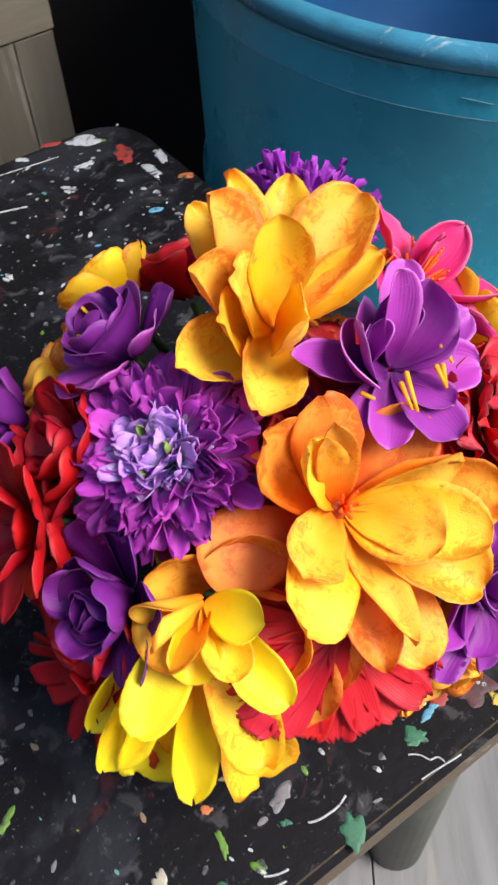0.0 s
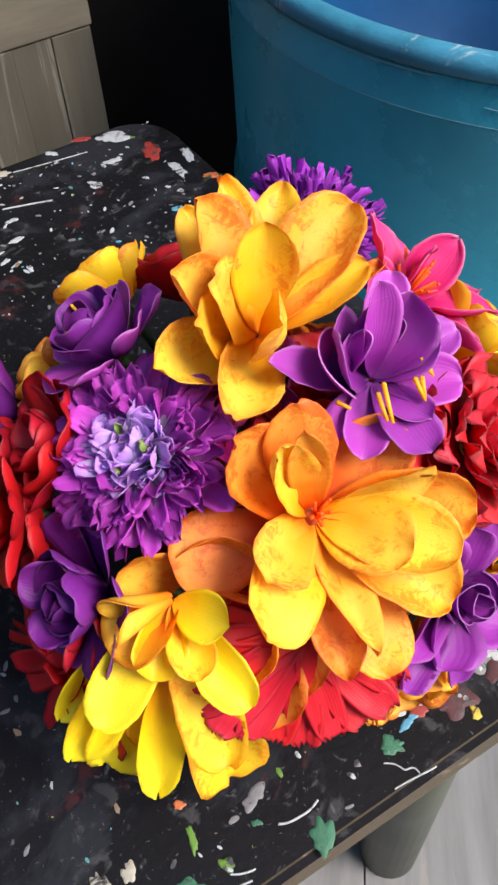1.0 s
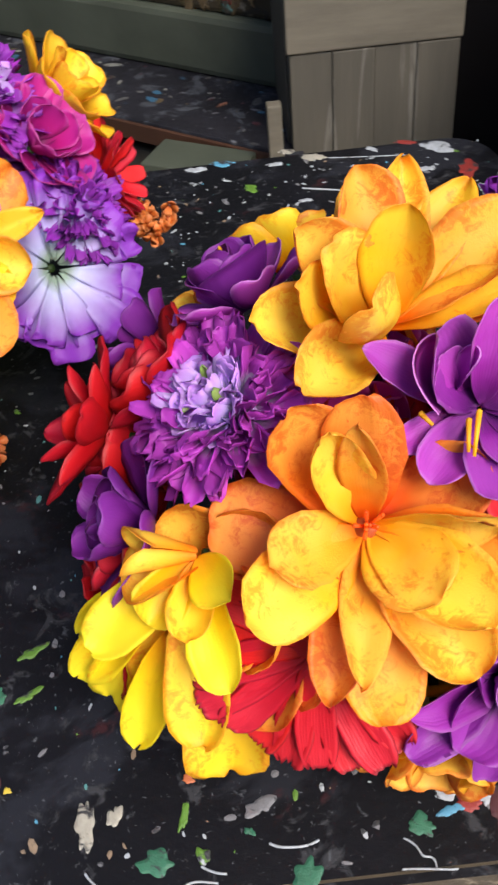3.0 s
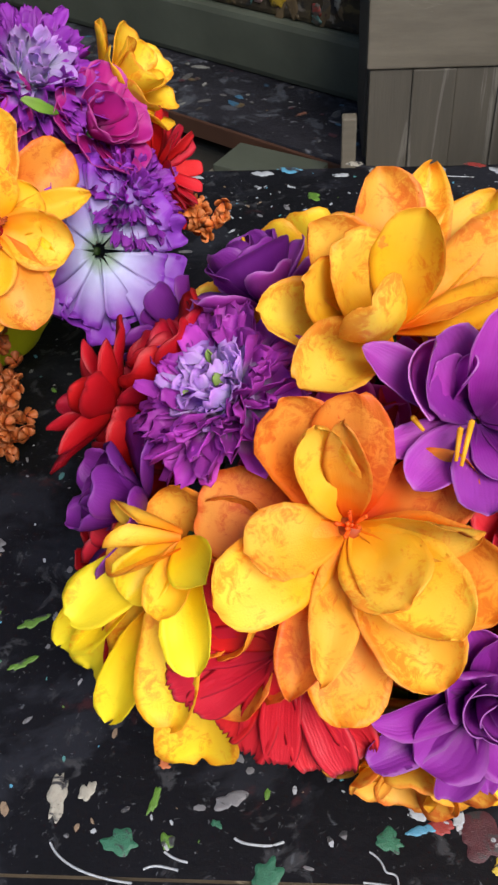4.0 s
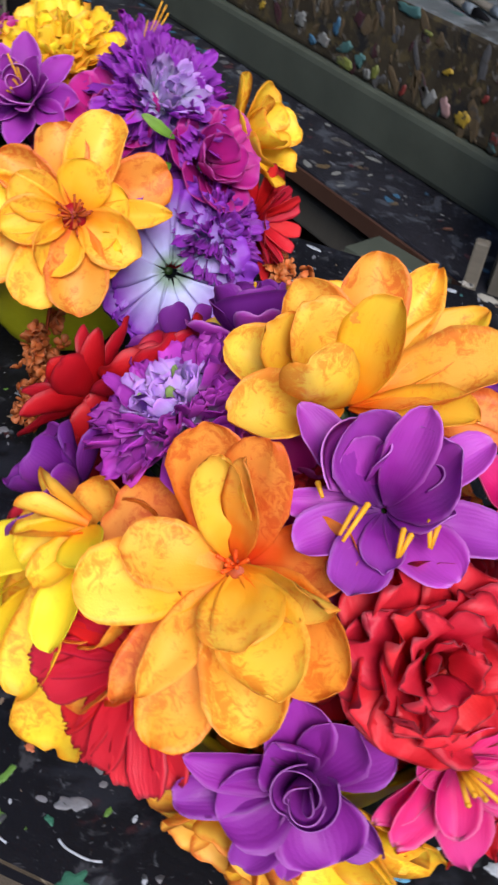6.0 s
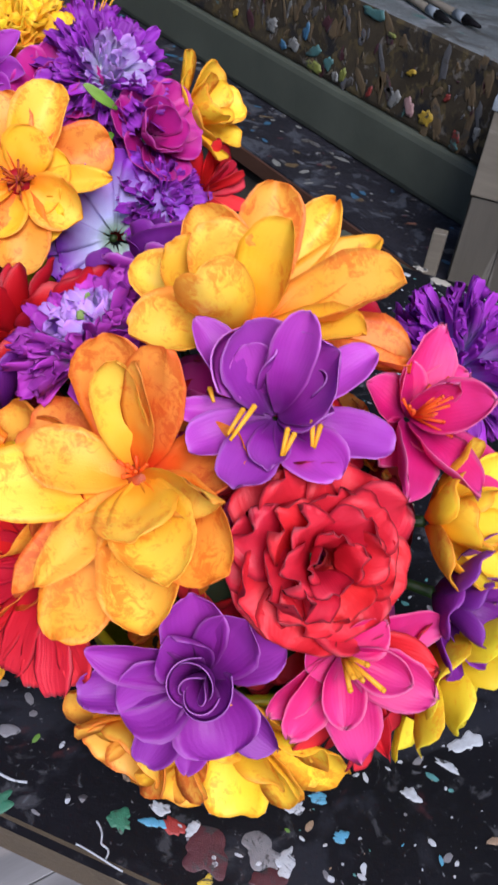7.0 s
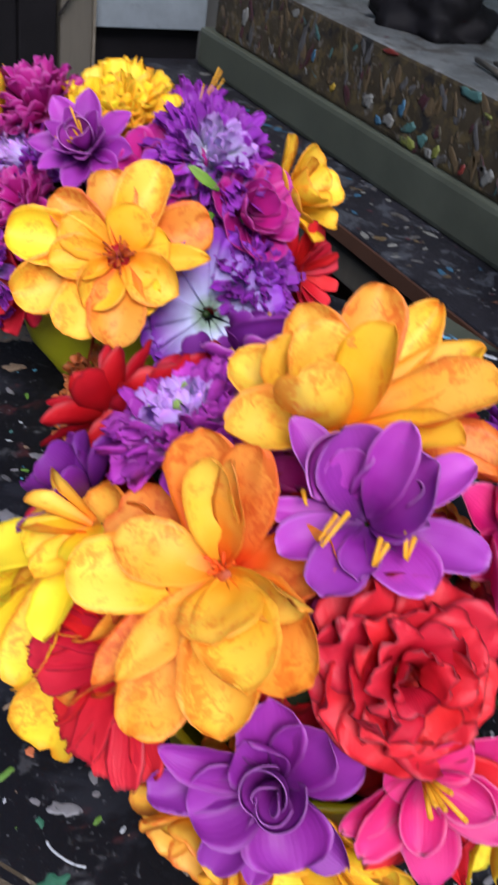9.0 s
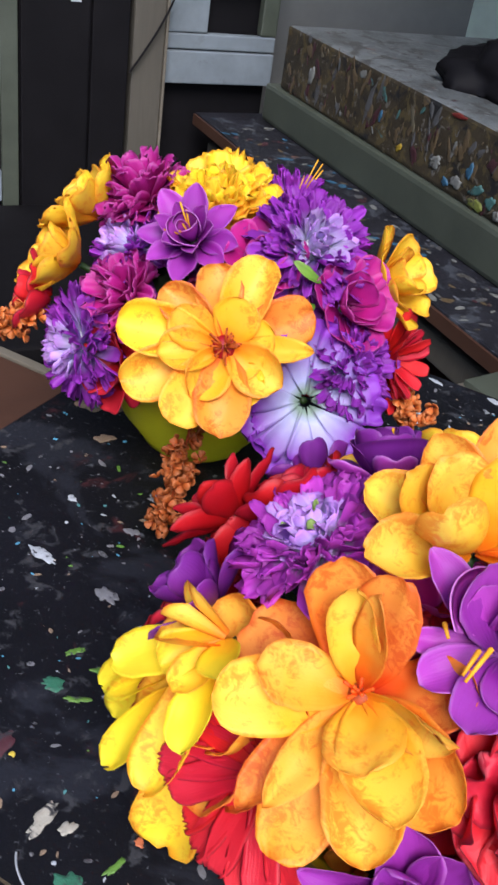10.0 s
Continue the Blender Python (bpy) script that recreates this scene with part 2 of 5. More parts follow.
BROWN = plain("brown_wood", (0.055, 0.022, 0.011), 0.6, (0.12, 0.025, 0.01), 18, 0.62)
WOOD = plain("grey_wood", (0.070, 0.063, 0.048), 0.75, (0.14, 0.13, 0.11), 14, 0.62, 0.4, grain=(4, 4, 0.35))
WOODL = plain("light_wood", (0.125, 0.11, 0.082), 0.7, (0.17, 0.155, 0.125), 20, 0.62, 0.4, grain=(0.6, 4, 4))
GREYBOARD = plain("grey_board", (0.17, 0.20, 0.22), 0.55, (0.11, 0.125, 0.14), 10, 0.60)
DARK = plain("dark_cabinet", (0.006, 0.0055, 0.0065), 0.6, None, 10, spec=0.12)
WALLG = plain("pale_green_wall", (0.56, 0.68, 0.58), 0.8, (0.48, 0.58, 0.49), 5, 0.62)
WALL = plain("dim_wall", (0.14, 0.145, 0.14), 0.85, (0.11, 0.115, 0.11), 3, 0.6)
CEIL = plain("ceiling_paint", (0.22, 0.21, 0.20), 0.9, None, 3)
TILE = plain("floor_tile", (0.19, 0.19, 0.195), 0.35, (0.23, 0.22, 0.21), 9, 0.55, 0.1, grain=(0.5, 5, 1))
BARREL = plain("barrel_blue", (0.028, 0.31, 0.44), 0.28, (0.035, 0.29, 0.38), 7, 0.66, 0.1)
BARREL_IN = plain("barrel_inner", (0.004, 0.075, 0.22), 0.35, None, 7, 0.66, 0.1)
SCUFF = plain("scuffed_rim", (0.03, 0.20, 0.32), 0.4, (0.32, 0.42, 0.46), 36, 0.58, 0.5)
SCRATCH = plain("pale_scratch", (0.10, 0.24, 0.30), 0.5, None, 50)
BOWL = plain("bowl_plastic", (0.50, 0.50, 0.01), 0.35, None, 12, 0.6, 0.05)
FOAM = plain("floral_foam", (0.02, 0.035, 0.012), 0.95, None, 60)
PAINT = {k: plain("paint_" + k, c, 0.4, (0.035, 0.035, 0.038), 170, 0.56, 0.5) for k, c in dict(
    white=(0.38, 0.41, 0.44), cream=(0.36, 0.34, 0.28), red=(0.26, 0.03, 0.025), blue=(0.08, 0.28, 0.42), green=(0.03, 0.14, 0.08), lime=(0.10, 0.22, 0.03),
    grey=(0.16, 0.16, 0.17), orange=(0.50, 0.14, 0.05), yellow=(0.60, 0.45, 0.05), tan=(0.24, 0.17, 0.11), teal=(0.07, 0.22, 0.22), pink=(0.48, 0.27, 0.25), wine=(0.07, 0.02, 0.026)).items()}

# PAINT again for the bench: its dimness is put into the colours, plus brown specks
DIM_DIRTY = {k: plain("dim_old_paint_" + k, c, 0.5, (0.05, 0.045, 0.035), 70, 0.56, 0.6) for k, c in dict(
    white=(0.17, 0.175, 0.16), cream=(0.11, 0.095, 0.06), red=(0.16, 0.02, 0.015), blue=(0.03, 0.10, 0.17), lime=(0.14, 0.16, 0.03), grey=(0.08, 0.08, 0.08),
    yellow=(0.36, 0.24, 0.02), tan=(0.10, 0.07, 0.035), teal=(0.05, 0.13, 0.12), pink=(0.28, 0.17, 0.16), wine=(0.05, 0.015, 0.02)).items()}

# ---- helpers of this place ----


def mesh_of(name, verts, faces, material, uvs=None, smooth=True):
    me = bpy.data.meshes.new(name)
    me.from_pydata([tuple(v) for v in verts], [], faces)
    me.materials.append(material)
    if smooth:
        me.polygons.foreach_set("use_smooth", [True] * len(me.polygons))
    if uvs is not None:
        layer = me.uv_layers.new(name="UVMap")
        idx = np.empty(len(me.loops), np.int32)
        me.loops.foreach_get("vertex_index", idx)
        layer.data.foreach_set("uv", np.asarray(uvs, float)[idx].ravel())
    me.update()
    return me


def part(name, bm, material, parent, label="", smooth=False, m=None):
    """Links a bmesh as one mesh object under a thing or a part."""
    me = bpy.data.meshes.new(name)
    bm.to_mesh(me)
    bm.free()
    me.materials.append(material)
    if smooth:
        me.polygons.foreach_set("use_smooth", [True] * len(me.polygons))
    ob = new(name, me)
    if parent is not None:
        ob.parent = parent
    if m is not None:
        ob.matrix_basis = m
    if label:
        tagged(ob, label)
    return ob


def box(lo, hi, bevel=0.0, seg=2):
    bm = bmesh.new()
    c, s = [(a + b) / 2 for a, b in zip(lo, hi)], [b - a for a, b in zip(lo, hi)]
    bmesh.ops.create_cube(bm, size=1.0, matrix=Matrix.Translation(c) @ Matrix.Diagonal((*s, 1)))
    if bevel:
        bmesh.ops.bevel(bm, geom=bm.edges[:], offset=bevel, segments=seg, affect="EDGES", profile=0.6)
    return bm


def rod(a, b, r0, r1=None, seg=12):
    a, b = Vector(a), Vector(b)
    bm = bmesh.new()
    m = Matrix.Translation((a + b) / 2) @ (b - a).to_track_quat("Z", "Y").to_matrix().to_4x4()
    bmesh.ops.create_cone(bm, cap_ends=True, segments=seg, radius1=r0, radius2=r0 if r1 is None else r1, depth=(b - a).length, matrix=m)
    return bm


def empty(name, m, label, category, group="", kind=""):
    ob = new(name)
    ob.matrix_basis = m
    ob.empty_display_size = 0.02
    return tagged(ob, label, category, group, kind)


def petal_arrays(L, W, a=0.75, b=0.38, cup=0.25, curl=0.3, ruffle=0.0, notch=0.0, twist=0.0, nl=9, nw=6, thick=0.0004, pleat=0.0, rng=random):
    """A cloth petal along +y with its inner face to +z. cup: how far the sides rise; curl: how far the tip bends (minus: outwards)."""
    peak = a / (a + b)
    norm = peak**a * (1 - peak) ** b
    ph, ph2 = rng.uniform(0, 6.28), rng.uniform(0, 6.28)
    off = Vector((rng.uniform(0, 50), rng.uniform(0, 50), rng.uniform(0, 50)))
    soft = min(1.0, L / 0.04) if nl > 6 else 0.0
    top = []
    uv = []
    for i in range(nl + 1):
        t = 0.5 - 0.5 * math.cos(math.pi * (i / nl) ** 0.9)
        t = min(max(t, 0.004), 0.996)
        w = W / 2 * (t**a * (1 - t) ** b) / norm
        ang = curl * t
        y = L * (math.sin(ang) / ang if abs(ang) > 1e-3 else 1) * t if abs(curl) > 1e-3 else L * t
        z = L * t * ((1 - math.cos(ang)) / ang if abs(ang) > 1e-3 else 0)
        for j in range(nw + 1):
            s = 2 * j / nw - 1
            x = w * s * (1 - 0.15 * abs(cup) * s * s)
            dz = cup * w * s * s
            if soft:
                # creased cloth: slack waves, a ragged rim and a shallow fold along the midrib
                q = Vector((x, y, 0)) * 85 + off
                dz += soft * (0.0022 * noise.noise(q) + 0.0009 * noise.noise(q * 2.7)) * min(1, 2.5 * t) + 0.0006 * abs(s) ** 0.7 * t
                x *= 1 + 0.10 * soft * noise.noise(Vector((0.0, t * 7 + ph, s * 1.5)) + off) * s * s
            dz += ruffle * L * t * t * abs(s) * math.sin(ph + 7 * t * (1 if s > 0 else -1) + 2 * s) + ruffle * 0.6 * L * t**3 * math.sin(ph2 + 4 * s)
            dz += pleat * W * t * math.cos(s * 5 * math.pi)
            dy = -notch * L * (0.5 + 0.5 * math.cos(s * 6 * math.pi + ph)) * t**6 * 0.5
            c, sn = math.cos(twist * t), math.sin(twist * t)
            top.append((x * c - dz * sn, y + dy - dz * math.sin(ang) * 0.8, z + x * sn + dz * c * math.cos(ang)))
            uv.append((abs(s), t))
    n = len(top)
    verts = top + [(x, y, z - thick) for x, y, z in top]
    faces = []
    k = nw + 1
    for i in range(nl):
        for j in range(nw):
            q = (i * k + j, i * k + j + 1, (i + 1) * k + j + 1, (i + 1) * k + j)
            faces.append(q)
            faces.append(tuple(n + v for v in reversed(q)))
    rim = [j for j in range(k)] + [i * k + nw for i in range(1, nl + 1)] + [nl * k + j for j in range(nw - 1, -1, -1)] + [i * k for i in range(nl - 1, 0, -1)]
    for p, q in zip(rim, rim[1:] + rim[:1]):
        faces.append((q, p, n + p, n + q))
    return verts, faces, uv + uv


def petal_pose(theta, elev, r0=0.004, z0=0.0, roll=0.0):
    return pose(0, 0, 0, 0, 0, theta) @ pose(0, r0, z0, elev, 0, 0) @ pose(0, 0, 0, 0, roll, 0)


def axis_pose(at, normal, spin=0.0):
    return Matrix.Translation(at) @ Vector(normal).to_track_quat("Z", "Y").to_matrix().to_4x4() @ pose(0, 0, 0, 0, 0, spin)


def add_petal(flower, m, material, rng, name="petal", **kw):
    v, f, u = petal_arrays(rng=rng, **kw)
    ob = new(name, mesh_of(name, v, f, material, u))
    ob.parent = flower
    ob.matrix_basis = m
    return ob


def joined(flower, name, items, material, kind="stuff"):
    """Many petals in one mesh: items of (pose, petal arrays)."""
    V, F, U = [], [], []
    for m, (v, f, u) in items:
        o = len(V)
        V += [m @ Vector(p) for p in v]
        F += [tuple(o + i for i in q) for q in f]
        U += u
    ob = new(name, mesh_of(name, V, F, material, U))
    ob.parent = flower
    return tagged(ob, kind=kind) if kind else ob


def stem(flower, length=0.06, r=0.0025):
    return part("stem", rod((0, 0, -0.002), (0, 0, -length), r, r * 0.8, 8), STEM, flower, smooth=True)


def stamens(flower, n, length, spread, material, rng, r=0.0008, z0=0.004, at=(0, 0), name="stamen"):
    for k in range(n):
        th, el = rng.uniform(0, 6.28), rng.uniform(0, spread)
        d = Vector((math.cos(th) * math.sin(el), math.sin(th) * math.sin(el), math.cos(el)))
        l = length * rng.uniform(0.75, 1.15)
        bm = rod(Vector((at[0], at[1], z0)), Vector((at[0], at[1], z0)) + d * l, r * 0.7, r, 6)
        bmesh.ops.create_icosphere(bm, subdivisions=1, radius=r * 1.15, matrix=Matrix.Translation(Vector((at[0], at[1], z0)) + d * l) @ Matrix.Diagonal((1, 1, 1.2, 1)))
        part(name, bm, material, flower, smooth=True)


def blossom(name, at, normal, spin, rings, label, category, group, seed, stem_len=0.03):
    """Rings of (count, length, width, elevation, material, petal shape): every petal is a part of its own."""
    rng = random.Random(seed)
    fl = empty(name, axis_pose(at, normal, spin), label, category, group)
    for k, (n, L, W, elev, material, shape) in enumerate(rings):
        for i in range(n):
            th = 360 * (i + 0.5 * (k % 2)) / n + rng.uniform(-8, 8)
            kw = dict(shape)
            r0, z0, jit = kw.pop("r0", 0.004), kw.pop("z0", 0.002 * k), kw.pop("jit", 7)
            kw["L"], kw["W"] = L * rng.uniform(0.92, 1.08), W * rng.uniform(0.92, 1.08)
            add_petal(fl, petal_pose(th, elev + rng.uniform(-jit, jit), r0, z0, rng.uniform(-jit, jit)), material, rng, **kw)
    stem(fl, stem_len)
    return fl


def special(name, at, normal, petals, shape, label, category, group, seed, stem_len=0.03):
    """A flower with each petal given: angle round the axis, rise from the flower's plane, length, width, roll, material, curl."""
    rng = random.Random(seed)
    n = Vector(normal).normalized()
    x = Vector((0, 0, 1)).cross(n).normalized()
    turn = Matrix((x, n.cross(x), n)).transposed().to_4x4()
    fl = empty(name, Matrix.Translation(at) @ turn, label, category, group)
    for k, (th, el, L, W, roll, material, curl, *start) in enumerate(petals):
        cup = rng.uniform(0.15, 0.75)
        kw = dict(shape, curl=curl, cup=shape.get("cup", cup), ruffle=rng.uniform(0.015, 0.04), twist=rng.uniform(-0.3, 0.3))
        kw.update(a=kw["a"] * rng.uniform(0.9, 1.1))
        r0 = start[0] if start else 0.001
        rise = radians(el)
        m = petal_pose(th, el, r0 * math.cos(rise), r0 * math.sin(rise) + 0.0004 * (k % 5), roll + rng.uniform(-5, 5))
        if W < 0.37 * L:
            kw["b"] *= 1.5
        add_petal(fl, m, material, rng, L=L, W=W * 1.12, nl=12, nw=10, **kw)
    stem(fl, stem_len)
    return fl


def pompom(name, at, normal, r, material, label, category, group, seed, n=150, low=-10.0, w=0.22, heart=None, stem_len=0.03, lift=0.0, pale_from=0.62, pale=None):
    """A dense fringed head: many narrow petals out of one heart; the longest stand apart, the rest are one tuft."""
    rng = random.Random(seed)
    fl = empty(name, axis_pose(at, normal, rng.uniform(0, 360)), label, category, group)
    items = []
    for k in range(n):
        f = (k + 0.5) / n
        el = low + (86 - low) * (1 - math.sqrt(1 - f)) * 1.0 + rng.uniform(-7, 7)
        th = k * 137.508 + rng.uniform(-9, 9)
        L = r * rng.uniform(0.84, 1.1) * (1 - lift * f**1.5)
        kw = dict(L=L, W=r * w * rng.uniform(0.8, 1.25), a=0.55, b=0.22, cup=rng.uniform(0.2, 0.9), curl=rng.uniform(-0.5, 0.5), ruffle=0.05, notch=rng.uniform(0.0, 0.35), twist=rng.uniform(-0.5, 0.5), nl=5, nw=4, rng=rng)
        items.append((petal_pose(th, el, 0.002, 0.0, rng.uniform(-25, 25)), kw))
    for m, kw in items[::8]:
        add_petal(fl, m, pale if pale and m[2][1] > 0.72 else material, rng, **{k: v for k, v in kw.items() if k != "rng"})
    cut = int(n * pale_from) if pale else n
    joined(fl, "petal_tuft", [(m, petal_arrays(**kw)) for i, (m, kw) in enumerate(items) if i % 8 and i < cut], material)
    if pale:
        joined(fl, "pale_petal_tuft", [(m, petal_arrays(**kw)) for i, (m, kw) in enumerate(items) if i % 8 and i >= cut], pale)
    bm = bmesh.new()
    bmesh.ops.create_icosphere(bm, subdivisions=2, radius=r * 0.28)
    part("heart", bm, heart or material, fl, smooth=True)
    stem(fl, stem_len)
    return fl


# ---- table ----
TURNED = 36.5
U0, U1, V0, V1, TOP, FLOOR = -0.190, 0.396, 0.073, 0.697, 0.75, 0.30
turned = pose(0, 0, 0, 0, 0, TURNED)


def rounded_slab(u0, u1, v0, v1, z0, z1, r, bevel, seg=8):
    bm = bmesh.new()
    pts = []
    for cx, cy, a0 in ((u1 - r, v1 - r, 0), (u0 + r, v1 - r, 90), (u0 + r, v0 + r, 180), (u1 - r, v0 + r, 270)):
        for k in range(seg + 1):
            a = radians(a0 + 90 * k / seg)
            pts.append((cx + r * math.cos(a), cy + r * math.sin(a)))
    low = [bm.verts.new((x, y, z0)) for x, y in pts]
    face = bm.faces.new(low)
    up = bmesh.ops.extrude_face_region(bm, geom=[face])
    bmesh.ops.translate(bm, verts=[v for v in up["geom"] if isinstance(v, bmesh.types.BMVert)], vec=(0, 0, z1 - z0))
    bmesh.ops.recalc_face_normals(bm, faces=bm.faces[:])
    flat = [e for e in bm.edges if abs(e.verts[0].co.z - e.verts[1].co.z) < 1e-6]
    bmesh.ops.bevel(bm, geom=flat, offset=bevel, segments=2, affect="EDGES")
    return bm


table = empty("work_table", turned, "small square work table, black top thick with dried paint spatter", "table")
top = part("tabletop", rounded_slab(U0, U1, V0, V1, TOP - 0.026, TOP, 0.045, 0.004), TABLE, table, "black paint-spattered top with worn brown edges")
top.data.materials.append(EDGE)
for p in top.data.polygons:
    if abs(p.normal.z) < 0.9:
        p.material_index = 1
for lu, lv, fu, fv in ((U0 + 0.09, V0 + 0.05, U0 + 0.07, V0 + 0.066), (U1 - 0.120, V0 + 0.055, U1 - 0.115, V0 + 0.075), (U0 + 0.09, V1 - 0.07, U0 + 0.07, V1 - 0.06), (U1 - 0.09, V1 - 0.07, U1 - 0.07, V1 - 0.06)):
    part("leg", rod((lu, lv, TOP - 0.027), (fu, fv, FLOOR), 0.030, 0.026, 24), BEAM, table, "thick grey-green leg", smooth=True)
for v in (V0 + 0.06, V1 - 0.06):
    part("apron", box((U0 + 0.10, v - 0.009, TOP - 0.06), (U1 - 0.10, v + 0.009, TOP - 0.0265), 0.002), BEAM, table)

# ---- floor, walls, ceiling ----
floor = part("floor", box((-2.4, -2.2, FLOOR - 0.10), (2.6, 1.9, FLOOR - 0.004)), TILE, None)
tagged(floor, "pale grey wood-look tile floor", "floor", kind="structure")
plank = mesh_of("floor_plank", *(lambda bm: ([v.co[:] for v in bm.verts], [tuple(w.index for w in f.verts) for f in bm.faces]))(
    (lambda bm: (bm.verts.index_update(), bm)[1])(box((0, 0, FLOOR - 0.004), (0.9985, 0.1985, FLOOR), 0.0006, 1))), TILE, smooth=False)
for iy in range(-9, 7):
    for ix in range(-3, 3):
        y0 = 0.45 + ix * 1.0 + (iy % 2) * 0.5
        a, b = max(y0, -1.62), min(y0 + 1.0, 1.618)
        if b - a < 0.02:
            continue
        ob = new("floor_plank", plank)
        ob.parent = floor
        ob.matrix_basis = pose(0.115 + iy * -0.2, a, 0, 0, 0, 90) @ Matrix.Diagonal((b - a, 1, 1, 1))
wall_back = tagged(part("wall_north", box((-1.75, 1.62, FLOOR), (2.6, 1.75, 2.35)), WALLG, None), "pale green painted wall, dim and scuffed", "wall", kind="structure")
wall_left = tagged(part("wall_west", box((-1.88, -2.2, FLOOR), (-1.752, 1.75, 2.35)), WALL, None), "dim grey painted wall added to close the room", "wall", kind="structure")
# never in view; added to keep low sky light off the bench
blocking_wall = tagged(part("wall_south", box((-1.88, -1.75, FLOOR), (2.6, -1.622, 2.35)), WALL, None), "dim grey painted wall added to close the room", "wall", kind="structure")
# unseen; its edge at y 0.60 is set so the sun misses the bench
ceiling = tagged(part("ceiling", box((-1.9, 0.60, 2.352), (2.6, 1.9, 2.45)), CEIL, None), "plain pale ceiling added out of view to shade the bench", "ceiling", kind="structure")

# ---- paint bench along the back wall ----
bench = empty("paint_bench", pose(0, 0, 0), "stepped wooden paint bench crusted with dried paint", "bench")
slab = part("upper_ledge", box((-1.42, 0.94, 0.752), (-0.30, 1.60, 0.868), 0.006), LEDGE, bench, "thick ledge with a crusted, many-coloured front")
slab.data.materials.append(LEDGETOP)
for p in slab.data.polygons:
    if p.normal.z > 0.9:
        p.material_index = 1
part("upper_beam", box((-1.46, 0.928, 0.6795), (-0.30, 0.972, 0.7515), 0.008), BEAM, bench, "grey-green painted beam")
part("lower_shelf", box((-1.50, 0.80, 0.655), (-0.30, 1.60, 0.679), 0.003), SHELF, bench, "dark shelf board spotted with paint")
part("shelf_lip", box((-1.50, 0.795, 0.655), (-0.30, 0.7995, 0.676), 0.001), BROWN, bench)
part("lower_beam", box((-1.46, 0.815, 0.590), (-0.30, 0.853, 0.632), 0.005), WOOD, bench, "bare grey-brown beam")
part("back_panel", box((-1.46, 1.30, FLOOR), (-0.30, 1.33, 0.654)), DARK, bench)
part("bottom_board", box((-1.46, 0.86, 0.42), (-0.30, 1.30, 0.44), 0.003), BROWN, bench)
for x in (-1.44, -0.335):
    for y in (0.90, 1.50):
        part("leg", box((x - 0.03, y - 0.028, FLOOR), (x + 0.03, y + 0.028, 0.6545), 0.004), DARK, bench)

# ---- plank panel, small crate and stick behind the table ----
panel = empty("plank_panel", turned, "upright panel of weathered grey planks behind the table", "wooden panel")
PV = 0.830
part("top_plank", box((0.229, PV, 0.782), (0.404, PV + 0.022, 0.868), 0.002), WOODL, panel)
for k in range(4):
    x0 = 0.232 + k * 0.0425
    part("plank", box((x0, PV + 0.003 - 0.002 * (k % 2), FLOOR), (x0 + 0.0424, PV + 0.022, 0.7805), 0.0015), WOOD, panel)
part("cap", box((0.226, PV - 0.002, 0.8685), (0.407, PV + 0.06, 0.880), 0.002), GREYBOARD, panel)
part("side_plank", box((0.229, PV + 0.0225, FLOOR), (0.245, PV + 0.20, 0.868), 0.002), WOOD, panel)
part("side_plank", box((0.388, PV + 0.0225, FLOOR), (0.404, PV + 0.20, 0.868), 0.002), WOOD, panel)
stick = tagged(part("wooden_stick", box((0.205, PV - 0.02, FLOOR), (0.220, PV - 0.006, 0.742), 0.002), WOODL, None, m=turned), "thin bare wooden batten standing upright", "batten")
crate = empty("wooden_crate", pose(-0.40, 0.755, 0, 0, 0, 8), "small light wooden crate with a grey lid", "crate")
part("body", box((-0.062, -0.03, FLOOR), (0.062, 0.03, 0.668), 0.002), WOODL, crate)
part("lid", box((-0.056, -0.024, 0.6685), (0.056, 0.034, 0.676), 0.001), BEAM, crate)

# ---- blue barrel ----


def lathe(profile, seg=96):
    bm = bmesh.new()
    rings = []
    for r, z in profile:
        rings.append([bm.verts.new((r * math.cos(2 * math.pi * k / seg), r * math.sin(2 * math.pi * k / seg), z)) for k in range(seg)] if r > 1e-5 else [bm.verts.new((0, 0, z))])
    for a, b in zip(rings, rings[1:]):
        for k in range(seg):
            q = (k + 1) % seg
            f = [a[k % len(a)], a[q % len(a)], b[q % len(b)], b[k % len(b)]]
            f = list(dict.fromkeys(f))
            if len(f) > 2:
                bm.faces.new(f)
    bmesh.ops.recalc_face_normals(bm, faces=bm.faces[:])
    return bm


barrel = empty("plastic_barrel", pose(0.302, 0.922, 0), "large open blue plastic barrel, scuffed round the rim", "barrel")
R = 0.333
part("body", lathe([(0, 0.30), (R - 0.02, 0.30), (R - 0.004, 0.32), (R, 0.36), (R, 0.60), (R + 0.006, 0.61), (R + 0.006, 0.63), (R, 0.64),
                    (R, 0.834), (R + 0.0004, 0.836), (R + 0.0004, 0.839), (R, 0.841), (R - 0.001, 0.868)]), BARREL, barrel, smooth=True)
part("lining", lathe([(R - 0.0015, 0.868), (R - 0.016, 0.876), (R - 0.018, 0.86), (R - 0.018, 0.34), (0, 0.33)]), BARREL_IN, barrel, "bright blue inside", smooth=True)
part("rim", lathe([(R - 0.001, 0.8685), (R + 0.003, 0.872), (R + 0.004, 0.880), (R, 0.886), (R - 0.010, 0.887), (R - 0.0155, 0.883), (R - 0.0155, 0.8765), (R - 0.001, 0.8685)]), SCUFF, barrel, "scuffed pale rim", smooth=True)
